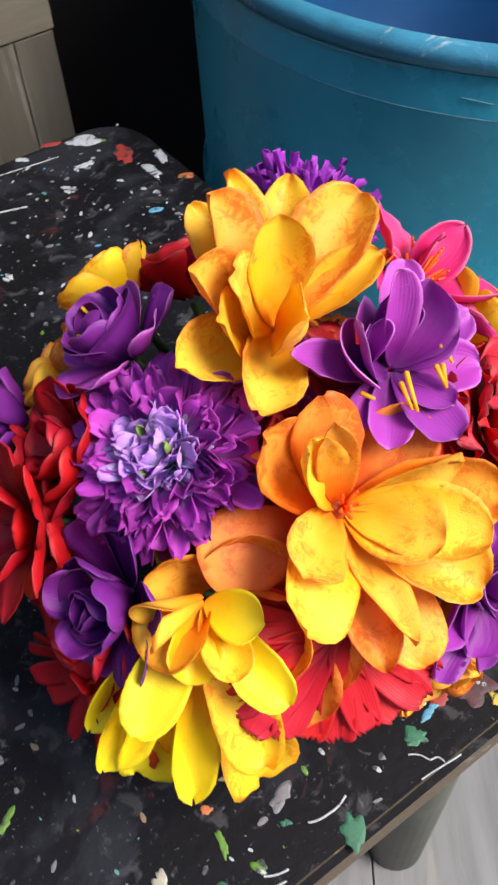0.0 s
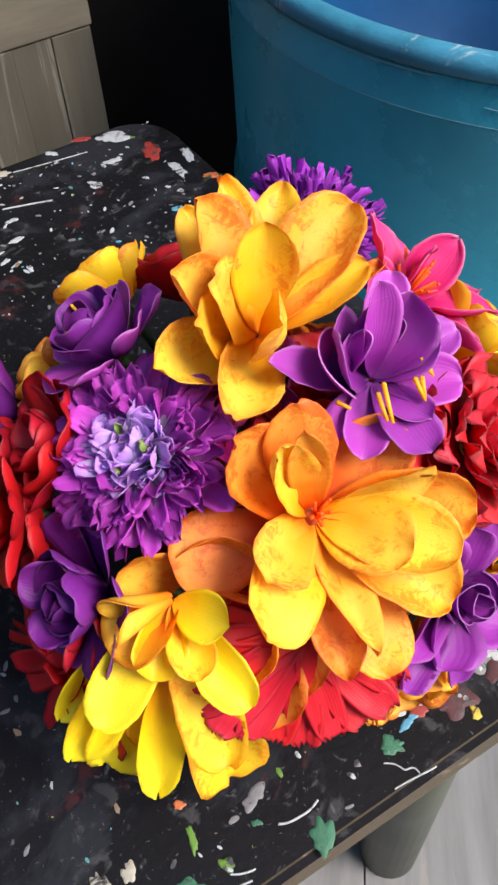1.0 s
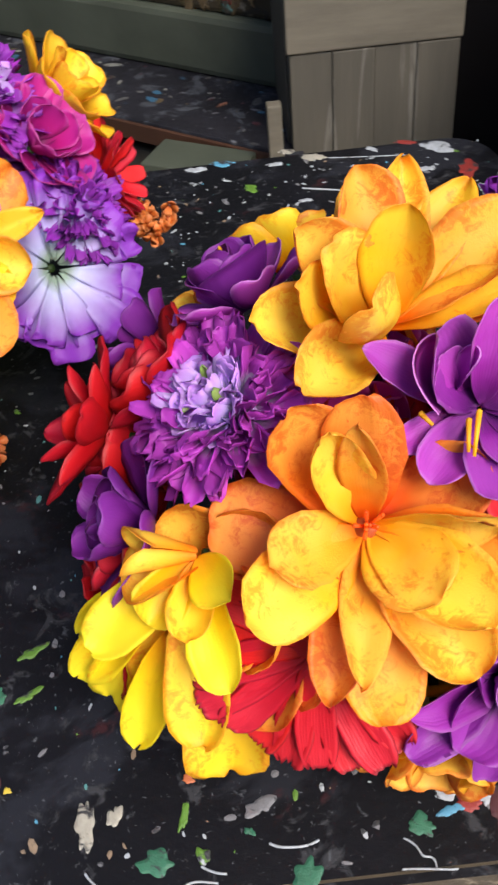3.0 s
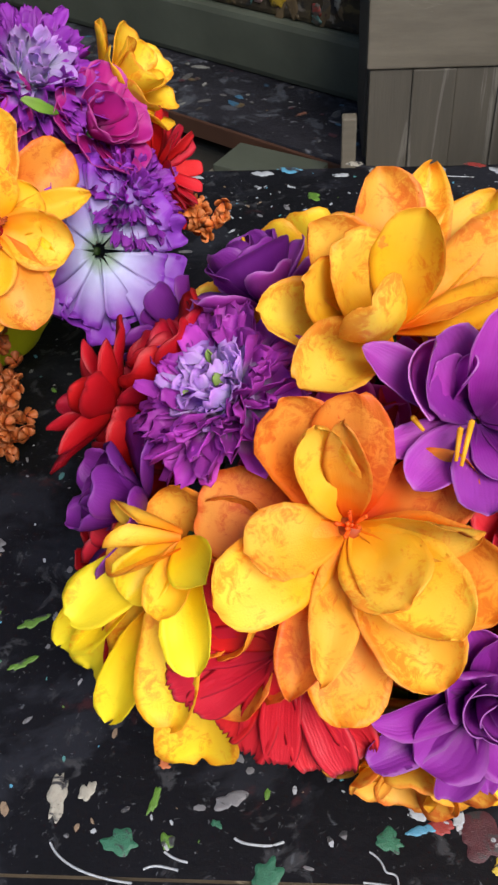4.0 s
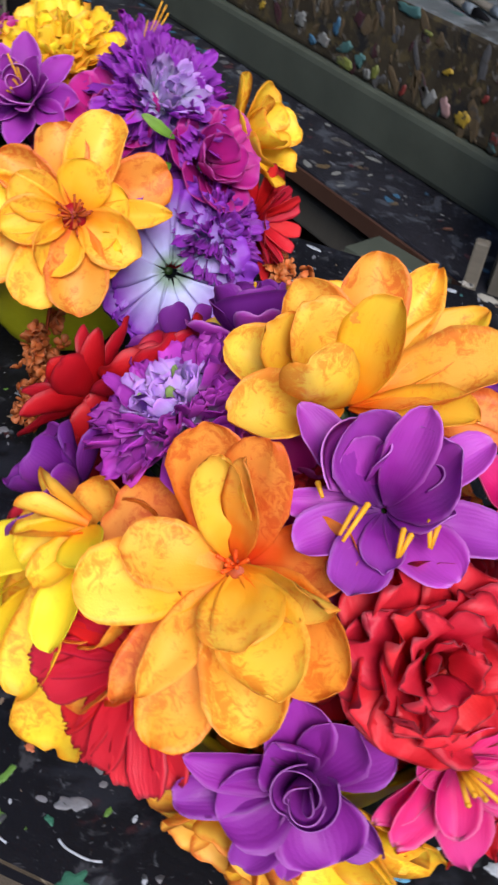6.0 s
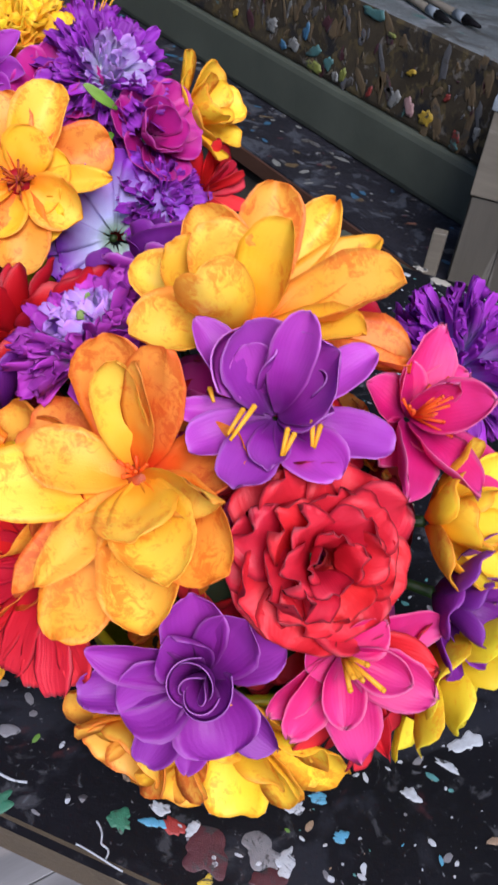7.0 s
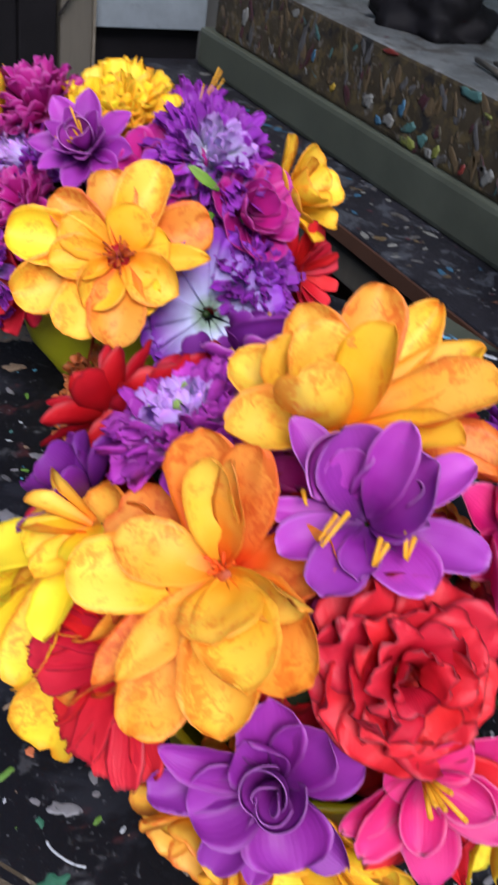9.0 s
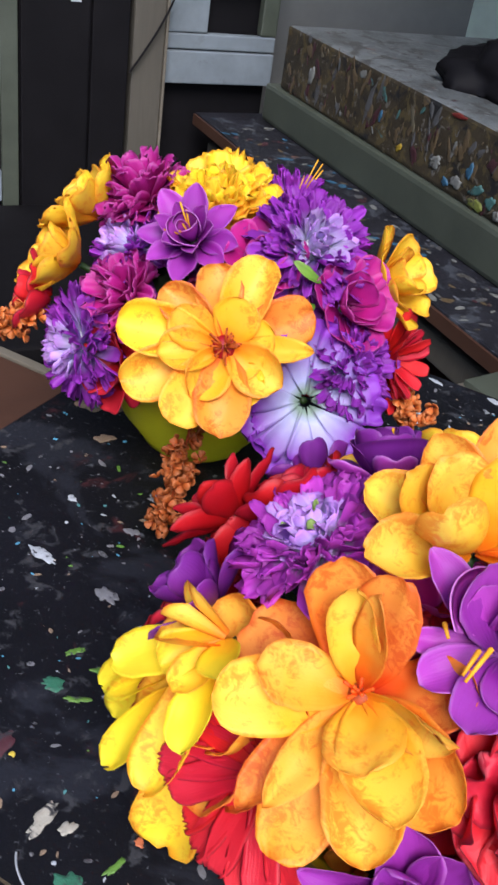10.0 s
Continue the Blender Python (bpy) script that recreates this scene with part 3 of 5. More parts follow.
for a0, z0, a1, z1, wide in ((-146, 0.8665, -119, 0.8665, 2.2), (-152, 0.8375, -84, 0.8375, 1.0), (-102, 0.80, -101, 0.765, 1), (-99, 0.80, -99.5, 0.76, 1), (-97, 0.79, -97.5, 0.755, 1), (-102, 0.77, -97, 0.768, 1), (-112, 0.852, -108, 0.850, 1)):
    bm = bmesh.new()
    prev = None
    for k in range(25):
        f = k / 24
        a = radians(a0 + (a1 - a0) * f)
        z = z0 + (z1 - z0) * f
        q = [bm.verts.new(((R + d) * math.cos(a + w), (R + d) * math.sin(a + w), z + w * R * 0.8)) for d, w in ((0.0002, -0.0012 * wide), (0.0009, 0.0), (0.0002, 0.0012 * wide))]
        if prev:
            bm.faces.new((prev[0], q[0], q[1], prev[1]))
            bm.faces.new((prev[1], q[1], q[2], prev[2]))
        prev = q
    part("scratch", bm, SCRATCH, barrel)

# ---- dark things and boards farther off ----
# black board added so the lit wall doesn't show between planks and barrel
screen = empty("dark_gap_filler", pose(0, 0, 0), "black board added to fill the dark gap behind the barrel", "partition")
part("board", box((-0.285, 1.02, FLOOR), (-0.035, 1.04, 1.7), 0.002), DARK, screen)
part("stile", box((-0.034, 1.015, FLOOR), (-0.02, 1.05, 1.7), 0.002), DARK, screen)
cabinet = empty("black_cabinet", pose(-1.5, 0.555, 0), "tall black cabinet in a dim corner", "cabinet")
part("body", box((-0.30, -0.11, FLOOR), (-0.012, 0.098, 1.9), 0.003), DARK, cabinet)
part("door", box((-0.011, -0.108, 0.02), (0.0, 0.02, 1.88), 0.003), DARK, cabinet)
part("door", box((-0.011, 0.024, 0.02), (0.0, 0.096, 1.88), 0.003), DARK, cabinet)
for z in (0.894, 0.868):
    part("sticker", box((0.0005, -0.018 + (z - 0.868) * 0.3, z), (0.0015, 0.002 + (z - 0.868) * 0.3, z + 0.018), 0.0004), PAINT["white"], cabinet)
side = empty("grey_door_panel", pose(-1.5, 0.27, 0), "grey framed panel leaning beside the cabinet", "panel")
part("board", box((-0.03, -0.17, FLOOR), (-0.012, 0.16, 1.8), 0.002), DARK, side)
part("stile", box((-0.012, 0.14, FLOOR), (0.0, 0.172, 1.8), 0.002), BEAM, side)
part("rail", box((-0.012, -0.17, 0.50), (0.0, 0.139, 0.56), 0.002), GREYBOARD, side)
post = empty("wooden_post", pose(-1.5, 0.69, 0), "square weathered wooden post", "post")
part("shaft", box((-0.06, -0.031, FLOOR), (0.0, 0.031, 2.69), 0.003), WOOD, post)
part("strip", box((-0.02, 0.0315, FLOOR), (0.004, 0.037, 2.69), 0.001), WOODL, post)
frame_w = empty("grey_board_frame", pose(-1.52, 0.84, 0), "grey-blue board frame round a dark opening", "window frame")
part("rail", box((-0.02, -0.11, 0.728), (0.0, 0.13, 0.79), 0.003), GREYBOARD, frame_w)
part("rail", box((-0.022, -0.11, 0.793), (-0.002, 0.13, 0.822), 0.003), GREYBOARD, frame_w)
part("stile", box((-0.022, -0.11, 0.8235), (-0.002, -0.022, 1.2), 0.003), GREYBOARD, frame_w)
part("rail", box((-0.022, -0.021, 0.908), (-0.002, 0.13, 0.96), 0.003), GREYBOARD, frame_w)
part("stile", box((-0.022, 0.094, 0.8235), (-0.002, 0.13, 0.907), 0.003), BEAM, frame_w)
part("backing", box((-0.06, -0.11, FLOOR), (-0.03, 0.13, 1.2), 0.002), DARK, frame_w)
low_stool = empty("wooden_stool", turned, "low brown wooden stool beside the table", "stool")
part("seat", box((-0.66, 0.26, 0.575), (-0.235, 0.636, 0.60), 0.004), BROWN, low_stool)
part("edge_strip", box((-0.66, 0.6365, 0.572), (-0.235, 0.65, 0.603), 0.002), WOODL, low_stool)
for lu in (-0.63, -0.265):
    for lv in (0.29, 0.60):
        part("leg", box((lu - 0.018, lv - 0.018, FLOOR), (lu + 0.018, lv + 0.018, 0.5745), 0.002), BROWN, low_stool)

# ---- bowls and foam ----
CA, CB = Vector((0.058, 0.281, 0.853)), Vector((-0.307, 0.355, 0.857))


def bowl(at, label):
    b = empty("bowl", Matrix.Translation(at), label, "bowl", "bowls on the table")
    part("shell", lathe([(0, 0), (0.040, 0), (0.043, 0.002), (0.045, 0.006), (0.062, 0.030), (0.070, 0.055), (0.072, 0.068), (0.0745, 0.070), (0.0745, 0.073), (0.071, 0.073), (0.067, 0.055), (0.058, 0.030), (0.040, 0.010), (0, 0.008)], 64), BOWL, b, smooth=True)
    bm = bmesh.new()
    bmesh.ops.create_icosphere(bm, subdivisions=3, radius=0.067)
    for v in bm.verts:
        v.co *= 1 + 0.05 * noise.noise(v.co * 60)
        v.co.z = max(v.co.z * 1.05, -0.045)
    f = part("foam_block", bm, FOAM, None, smooth=True)
    f.matrix_basis = Matrix.Translation(Vector(at) + Vector((0, 0, 0.095)))
    tagged(f, "dark green floral foam packed into the bowl", "foam")


bowl((CA.x, CA.y, 0.7505), "yellow-green plastic bowl hidden under the flowers")
bowl((CB.x - 0.012, CB.y - 0.032, 0.7505), "yellow-green plastic bowl under the flowers")

# added box: stands in for the shade on this otherwise sunlit floor
chest = empty("dark_floor_filler", pose(-1.20, 0.28, 0), "low black box added to darken the floor in the dim corner", "chest")
part("body", box((-0.27, -0.40, FLOOR), (0.27, 0.36, 0.47), 0.004), DARK, chest)
part("lid", box((-0.28, -0.41, 0.4705), (0.28, 0.37, 0.50), 0.005), DARK, chest)

# ---- near arrangement ----
NEAR, FAR = "flowers of the near arrangement", "flowers of the far arrangement"
ROUND = dict(a=0.8, b=0.32, cup=0.35, curl=0.35)
ROUNDED = dict(a=0.72, b=0.40)
POINTED = dict(a=0.75, b=0.7, notch=0.12)
POINT = dict(a=0.8, b=0.75, cup=0.4, curl=0.2)
STRAP = dict(a=0.45, b=0.25, cup=0.2, curl=-0.1)

fa = special("dahlia_flower", (0.0697, 0.2191, 0.9104), (0.35, -0.5, 0.79), [
    (32, 21, 0.0538, 0.0279, 0, ORANGE, 0.5),
    (25, 38, 0.0475, 0.0189, 0, GOLD, 0.4),
    (-1, 31, 0.0502, 0.0252, 0, ORANGE, 0.3),
    (-2, 44, 0.0491, 0.0153, -25, AMBER, 0.4),
    (-91, 30, 0.0475, 0.0153, 25, GOLD, 0.2),
    (-69, 20, 0.0464, 0.0270, 0, ORANGE, 0.2),
    (-144, 36, 0.0413, 0.0279, 2, GOLD, 0.3),
    (-113, 19, 0.0588, 0.0324, 0, ORANGE, 0.2),
    (-135, 22, 0.0548, 0.0288, 2, GOLD, 0.3),
    (-150, 7, 0.0593, 0.0297, 0, AMBER, 0.2),
    (-180, -1, 0.0643, 0.0279, 0, ORANGE, 0.3),
    (161, 4, 0.0601, 0.0216, 0, ORANGE, 0.3),
    (169, 18, 0.0561, 0.0162, 0, AMBER, 0.3),
    (106, 21, 0.0428, 0.0234, -1, GOLD, 0.5),
    (123, 20, 0.0559, 0.0270, 0, AMBER, 0.3),
    (85, -12, 0.0439, 0.0306, 0, ORANGE, 0.1, 0.011),
], ROUNDED, "large orange cloth dahlia with scuffed round petals", "flower", NEAR, 1)
fb = special("dahlia_flower", (0.0474, 0.2746, 0.9469), (0.15, -0.05, 0.98), [
    (-47, 29, 0.0627, 0.022, 0, AMBER, 0.2),
    (-20, 45, 0.0561, 0.025, 0, AMBER, 0.3),
    (-28, 20, 0.0563, 0.02, 0, YELLOW, 0.3),
    (-75, 26, 0.0613, 0.022, 0, YELLOW, 0.2),
    (-106, 26, 0.0618, 0.03, 0, AMBER, 0.3),
    (-121, 5, 0.0633, 0.014, 0, ORANGE, 0.1),
    (-132, 20, 0.0496, 0.02, 0, YELLOW, 0.3),
    (-107, -6, 0.0648, 0.028, 0, ORANGE, 0.1),
    (-52, 69, 0.0463, 0.024, 2, YELLOW, 0.3),
    (42, 52, 0.0452, 0.026, -44, GOLD, 0.4),
    (58, 36, 0.0465, 0.023, -42, YELLOW, 0.4),
    (25, 39, 0.0498, 0.027, -34, AMBER, 0.4),
    (54, 5, 0.0502, 0.025, -34, GOLD, 0.5),
    (99, 5, 0.0493, 0.025, -23, GOLD, 0.2),
    (144, 41, 0.0514, 0.026, 48, GOLD, 0.7),
], ROUNDED, "large golden yellow cloth dahlia with cupped petals", "flower", NEAR, 2)
yl = special("dahlia_flower", (0.0205, 0.1876, 0.8997), (-0.55, -0.6, 0.3), [
    (-175, 33, 0.0523, 0.021, -37, LEMON, 0.3),
    (171, 15, 0.0604, 0.021, -34, LEMON, 0.3, 0.026),
    (162, 18, 0.0520, 0.017, -24, LEMON, 0.3, 0.022),
    (-167, 4, 0.0572, 0.018, -52, LEMON, 0.2, 0.031),
    (177, 6, 0.0585, 0.026, -43, LEMON, 0.2, 0.031),
    (-169, -18, 0.0639, 0.034, -66, YELLOW, 0.2, 0.052),
    (-143, -40, 0.0520, 0.031, -62, YELLOW, 0.2, 0.029),
    (-79, -14, 0.0252, 0.018, -42, LEMON, 0.2),
    (-156, 26, 0.0279, 0.02, -50, LEMON, 0.5),
    (-126, -14, 0.0476, 0.019, -58, LEMON, 0.3),
    (-121, 7, 0.0307, 0.017, -59, YELLOW, 0.4),
    (-178, 2, 0.064, 0.022, -43, YELLOW, 0.2, 0.010),
    (-150, -8, 0.062, 0.024, -55, YELLOW, 0.2, 0.010),
], ROUNDED, "bright yellow cloth dahlia low on the arrangement", "flower", NEAR, 3)
pv = special("crocus_flower", (0.0905, 0.2598, 0.9394), (0.3, -0.22, 0.92), [
    (36, 31, 0.0378, 0.028, 0, VIOLET, 0.7),
    (-63, 41, 0.0377, 0.03, 0, VIOLET, 0.7),
    (-54, 18, 0.0417, 0.016, 0, VIOLET, 0.2),
    (49, 7, 0.0447, 0.016, 0, VIOLET, 0.3),
    (-16, 56, 0.0417, 0.016, 0, VIOLET, 0.3),
    (-100, 3, 0.0422, 0.018, 0, VIOLET, 0.2),
    (-137, 7, 0.0333, 0.021, 0, VIOLET, 0.2),
    (160, 7, 0.0363, 0.019, 0, VIOLET, 0.2),
    (94, -5, 0.0353, 0.011, 0, VIOLET, 0.2),
    (121, -3, 0.0325, 0.017, 0, VIOLET, 0.1),
    (45, 25, 0.0306, 0.017, 0, VIOLET, 0.9),
    (-119, 31, 0.0301, 0.014, 0, VIOLET, 0.8),
    (176, 6, 0.0269, 0.014, 0, VIOLET, 0.5),
], ROUNDED, "violet cloth crocus with pale petal rims and yellow stamens", "flower", NEAR, 4)
rose = special("rose_flower", (0.1257, 0.2197, 0.8602), (0.58, -0.62, 0.55), [
    (-145, 6, 0.0285, 0.031, 0, GRAPE, 0.4),
    (123, 10, 0.0323, 0.029, 0, GRAPE, 0.4),
    (86, 18, 0.0439, 0.016, 0, GRAPE, 0.2),
    (111, 3, 0.0452, 0.017, 0, GRAPE, 0.2),
    (160, -5, 0.0410, 0.017, 0, GRAPE, 0.1),
    (-177, -5, 0.0383, 0.014, 0, GRAPE, 0.1),
    (-124, -10, 0.0371, 0.018, 0, GRAPE, 0.2),
    (-50, 4, 0.0329, 0.019, 0, GRAPE, 0.3),
    (19, 12, 0.0343, 0.024, 0, GRAPE, 0.3),
    (-22, 10, 0.0325, 0.024, 0, GRAPE, 0.5),
    (45, 20, 0.0253, 0.022, 0, GRAPE, 0.6),
], ROUNDED, "violet cloth rose with a tight spiral heart", "flower", NEAR, 5)
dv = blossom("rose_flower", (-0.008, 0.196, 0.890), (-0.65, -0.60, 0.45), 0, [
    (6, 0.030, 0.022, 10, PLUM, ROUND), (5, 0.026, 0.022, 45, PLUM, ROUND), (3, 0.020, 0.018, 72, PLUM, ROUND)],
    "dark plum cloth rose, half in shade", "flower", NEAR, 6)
v2 = blossom("crocus_flower", (-0.007, 0.272, 0.940), (-0.55, 0.05, 0.8), 30, [
    (6, 0.029, 0.020, 15, VIOLET, ROUND), (5, 0.025, 0.020, 50, PLUM, ROUND), (3, 0.018, 0.015, 75, PLUM, ROUND)],
    "plum cloth crocus with rolled petals and yellow stamens", "flower", NEAR, 7)
lily = special("lily_flower", (0.1026, 0.3134, 0.9314), (0.6, 0.1, 0.8), [
    (-40, 27, 0.0388, 0.021, 0, PINK, 0.1),
    (-81, 14, 0.0342, 0.02, 0, PINK, 0.1),
    (-124, 62, 0.0352, 0.021, 0, PINK, 0.1),
    (169, 25, 0.0417, 0.022, 0, PINK, 0.1),
    (-144, -3, 0.0823, 0.018, 0, PINK, 0.1),
    (127, 17, 0.0434, 0.021, 0, PINK, 0.1),
    (28, -3, 0.0210, 0.02, 0, PINK, 0.1),
    (118, -13, 0.0224, 0.018, 0, PINK, 0.1),
    (-15, 15, 0.0224, 0.014, 0, PINK, 0.4),
    (-48, 67, 0.0275, 0.014, 0, PINK, 0.4),
    (-174, 18, 0.0208, 0.014, 0, PINK, 0.4),
], POINTED, "bright pink cloth lily with orange stamens", "flower", NEAR, 8)
lily2 = special("lily_flower", (0.1517, 0.2558, 0.8833), (0.8, -0.4, 0.48), [
    (157, -7, 0.0381, 0.016, 0, PINK, 0.1),
    (-164, -6, 0.0471, 0.019, 0, PINK, 0.1),
    (-152, -15, 0.0568, 0.013, 0, CRIMSON, 0.1),
    (-114, 9, 0.0378, 0.02, 0, PINK, 0.1),
    (-102, -6, 0.0380, 0.019, 0, RED, 0.1),
    (-83, -18, 0.0460, 0.018, 0, PINK, 0.1),
    (142, -14, 0.0362, 0.014, 0, PINK, 0.1),
    (-111, 8, 0.0273, 0.016, 0, PINK, 0.4),
    (-174, -1, 0.0274, 0.016, 0, PINK, 0.4),
    (-51, -0, 0.0190, 0.016, 0, PINK, 0.3),
    (121, -1, 0.0132, 0.016, 0, PINK, 0.3),
], POINTED, "pink cloth lily with serrated petals and yellow stamens", "flower", NEAR, 9)
carn = blossom("carnation_flower", (0.127, 0.258, 0.906), (0.78, -0.24, 0.58), 0, [
    (9, 0.030, 0.031, 0, RED, dict(STRAP, ruffle=0.12, notch=0.14, pleat=0.04)), (8, 0.031, 0.030, 16, RED, dict(STRAP, ruffle=0.2, notch=0.14, pleat=0.03)), (7, 0.025, 0.026, 32, RED, dict(STRAP, ruffle=0.2, notch=0.14)), (6, 0.021, 0.020, 50, RED, dict(STRAP, ruffle=0.22)), (4, 0.014, 0.014, 70, RED, dict(STRAP, ruffle=0.2))],
    "red cloth carnation with dark ruffled petal edges", "flower", NEAR, 10)
ger = special("gerbera_flower", (0.067, 0.187, 0.879), (0.08, -0.75, 0.60), [
    (62 + 14.6 * k, (7 if k < 7 else -6) + 2 * (k % 2), 0.046 + 0.0015 * (k % 3), 0.0145, 0, RED, -0.12) for k in range(13)],
    dict(a=0.42, b=0.12, pleat=0.05, notch=0.05, cup=0.12), "red cloth gerbera with pleated narrow petals", "flower", NEAR, 11)
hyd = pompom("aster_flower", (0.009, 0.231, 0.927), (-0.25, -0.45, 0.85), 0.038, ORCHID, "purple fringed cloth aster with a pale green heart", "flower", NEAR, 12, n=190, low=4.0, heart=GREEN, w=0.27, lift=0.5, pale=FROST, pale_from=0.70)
pom2 = pompom("aster_flower", (0.060, 0.389, 0.907), (0.25, 0.45, 0.80), 0.040, PURPLE, "purple fringed cloth aster at the back of the arrangement", "flower", NEAR, 13, n=230, w=0.16)


def small(name, at, normal, L, W, material, label, seed, n=6, el=25, group=NEAR, shape=ROUND, inner=True, im=None):
    rings = [(n, L, W, el, material, shape)] + ([(max(3, n - 2), L * 0.75, W * 0.8, el + 30, im or material, shape)] if inner else [])
    return blossom(name, at, normal, seed * 37 % 360, rings, label, "flower", group, seed)


small("lily_flower", (-0.041, 0.217, 0.907), (-0.75, -0.45, 0.45), 0.034, 0.019, CRIMSON, "dark crimson cloth lily with pointed petals", 21, 7, 15, shape=dict(POINT, notch=0.1))
small("lily_flower", (-0.043, 0.252, 0.886), (-0.95, -0.15, 0.35), 0.032, 0.022, CRIMSON, "dark crimson cloth carnation with rounded petals", 22, 7, 30)
small("lily_flower", (-0.032, 0.235, 0.860), (-0.92, -0.4, 0.05), 0.036, 0.02, CRIMSON, "dark crimson cloth lily with pointed petals", 23, 7, 20)
small("gerbera_flower", (-0.027, 0.194, 0.836), (-0.75, -0.65, 0.15), 0.040, 0.016, CRIMSON, "dark crimson cloth gerbera low on the arrangement", 24, 12, 5, shape=dict(STRAP, pleat=0.04))
small("dahlia_flower", (-0.035, 0.293, 0.900), (-0.85, 0.14, 0.45), 0.032, 0.024, AMBER, "amber cloth dahlia on the shaded side", 25, 7, 25)
small("dahlia_flower", (-0.016, 0.322, 0.923), (-0.55, 0.45, 0.60), 0.028, 0.022, YELLOW, "yellow cloth dahlia on the shaded side", 26, 7, 30)
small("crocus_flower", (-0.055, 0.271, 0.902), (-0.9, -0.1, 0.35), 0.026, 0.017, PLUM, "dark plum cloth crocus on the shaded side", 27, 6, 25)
small("carnation_flower", (0.050, 0.259, 0.897), (-0.05, -0.3, 0.95), 0.038, 0.032, MAGENTA, "magenta cloth carnation deep between the others", 28, 7, 15)
small("dahlia_flower", (0.121, 0.238, 0.813), (0.75, -0.60, -0.25), 0.048, 0.036, YELLOW, "yellow cloth dahlia low beside the rose", 29, 8, 5)
small("dahlia_flower", (0.127, 0.315, 0.899), (0.75, 0.40, 0.50), 0.034, 0.024, YELLOW, "small yellow cloth dahlia beside the lily", 30, 7, 30)
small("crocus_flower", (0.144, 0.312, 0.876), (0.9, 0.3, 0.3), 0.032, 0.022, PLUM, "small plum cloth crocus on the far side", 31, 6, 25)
small("dahlia_flower", (0.143, 0.321, 0.839), (0.9, 0.35, -0.1), 0.046, 0.034, LEMON, "lemon yellow cloth dahlia low on the far side", 32, 8, 12)
small("gerbera_flower", (0.148, 0.286, 0.842), (0.95, 0.1, -0.15), 0.040, 0.016, RED, "red cloth gerbera low beside the lily", 33, 12, 5, shape=dict(STRAP, pleat=0.04))
small("carnation_flower", (0.011, 0.337, 0.913), (-0.3, 0.6, 0.70), 0.034, 0.028, CRIMSON, "crimson cloth carnation at the back", 34, 7, 25)
small("dahlia_flower", (0.040, 0.202, 0.872), (-0.1, -0.8, 0.4), 0.044, 0.036, ORANGE, "orange cloth dahlia deep under the others", 35, 7, 15)

# ---- far arrangement ----
bd = special("dahlia_flower", (-0.202, 0.281, 0.901), (0.78, -0.36, 0.52), [
    (13, -4, 0.051, 0.029, -2, AMBER, 0.2),
    (-20, 0, 0.06, 0.033, -1, AMBER, 0.1),
    (-61, -1, 0.059, 0.033, 1, ORANGE, 0.1),
    (-87, 17, 0.056, 0.016, 2, YELLOW, 0.1),
    (-118, 21, 0.045, 0.03, 3, AMBER, 0.1),
    (-176, 22, 0.059, 0.034, 2, AMBER, 0.0),
    (149, 21, 0.06, 0.031, 0, AMBER, 0.0),
    (115, 0, 0.067, 0.033, -1, AMBER, 0.1),
    (83, 0, 0.067, 0.035, -3, YELLOW, 0.1),
    (52, -4, 0.052, 0.026, -3, AMBER, 0.2),
    (-152, 15, 0.042, 0.029, 3, YELLOW, 0.2),
    (153, 17, 0.04, 0.029, 1, YELLOW, 0.2),
    (103, 13, 0.043, 0.028, -2, YELLOW, 0.2),
    (66, 11, 0.04, 0.026, -3, YELLOW, 0.3),
    (-18, 15, 0.033, 0.028, -1, YELLOW, 0.3),
    (-75, 18, 0.033, 0.026, 2, YELLOW, 0.2),
    (-113, 21, 0.028, 0.024, 3, YELLOW, 0.2),
], ROUNDED, "large open golden dahlia with a red heart", "flower", FAR, 41)
btop = pompom("dahlia_flower", (-0.315, 0.320, 0.945), (0.25, -0.30, 0.92), 0.045, YELLOW, "dense golden cloth dahlia with lemon petal tips", "flower", FAR, 42, n=64, w=0.42, lift=0.35, low=5.0)
for k in range(9):
    add_petal(btop, petal_pose(k * 40 + 11, 38 + 6 * (k % 3), 0.004), LEMON, random.Random(k), L=0.030, W=0.013, a=0.6, b=0.25, cup=0.6, curl=0.5)
small("dahlia_flower", (-0.352, 0.344, 0.944), (-0.2, 0.1, 0.95), 0.034, 0.022, YELLOW, "yellow cloth dahlia behind the top one", 43, 8, 20, FAR)
bstar = small("crocus_flower", (-0.275, 0.284, 0.941), (0.50, -0.50, 0.72), 0.034, 0.019, VIOLET, "violet cloth crocus with pointed open petals", 44, 8, 18, FAR, POINT)
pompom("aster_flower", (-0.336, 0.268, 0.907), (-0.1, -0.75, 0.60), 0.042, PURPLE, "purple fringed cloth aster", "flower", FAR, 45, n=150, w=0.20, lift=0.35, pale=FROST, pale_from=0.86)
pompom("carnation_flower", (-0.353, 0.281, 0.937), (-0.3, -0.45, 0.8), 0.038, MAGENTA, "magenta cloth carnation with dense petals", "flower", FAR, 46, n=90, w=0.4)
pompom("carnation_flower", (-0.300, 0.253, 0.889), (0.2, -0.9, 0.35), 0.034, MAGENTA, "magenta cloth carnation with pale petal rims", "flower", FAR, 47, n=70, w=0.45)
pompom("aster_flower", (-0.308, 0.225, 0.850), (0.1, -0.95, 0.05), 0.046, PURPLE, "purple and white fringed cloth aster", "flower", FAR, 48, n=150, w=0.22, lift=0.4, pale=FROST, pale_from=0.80)
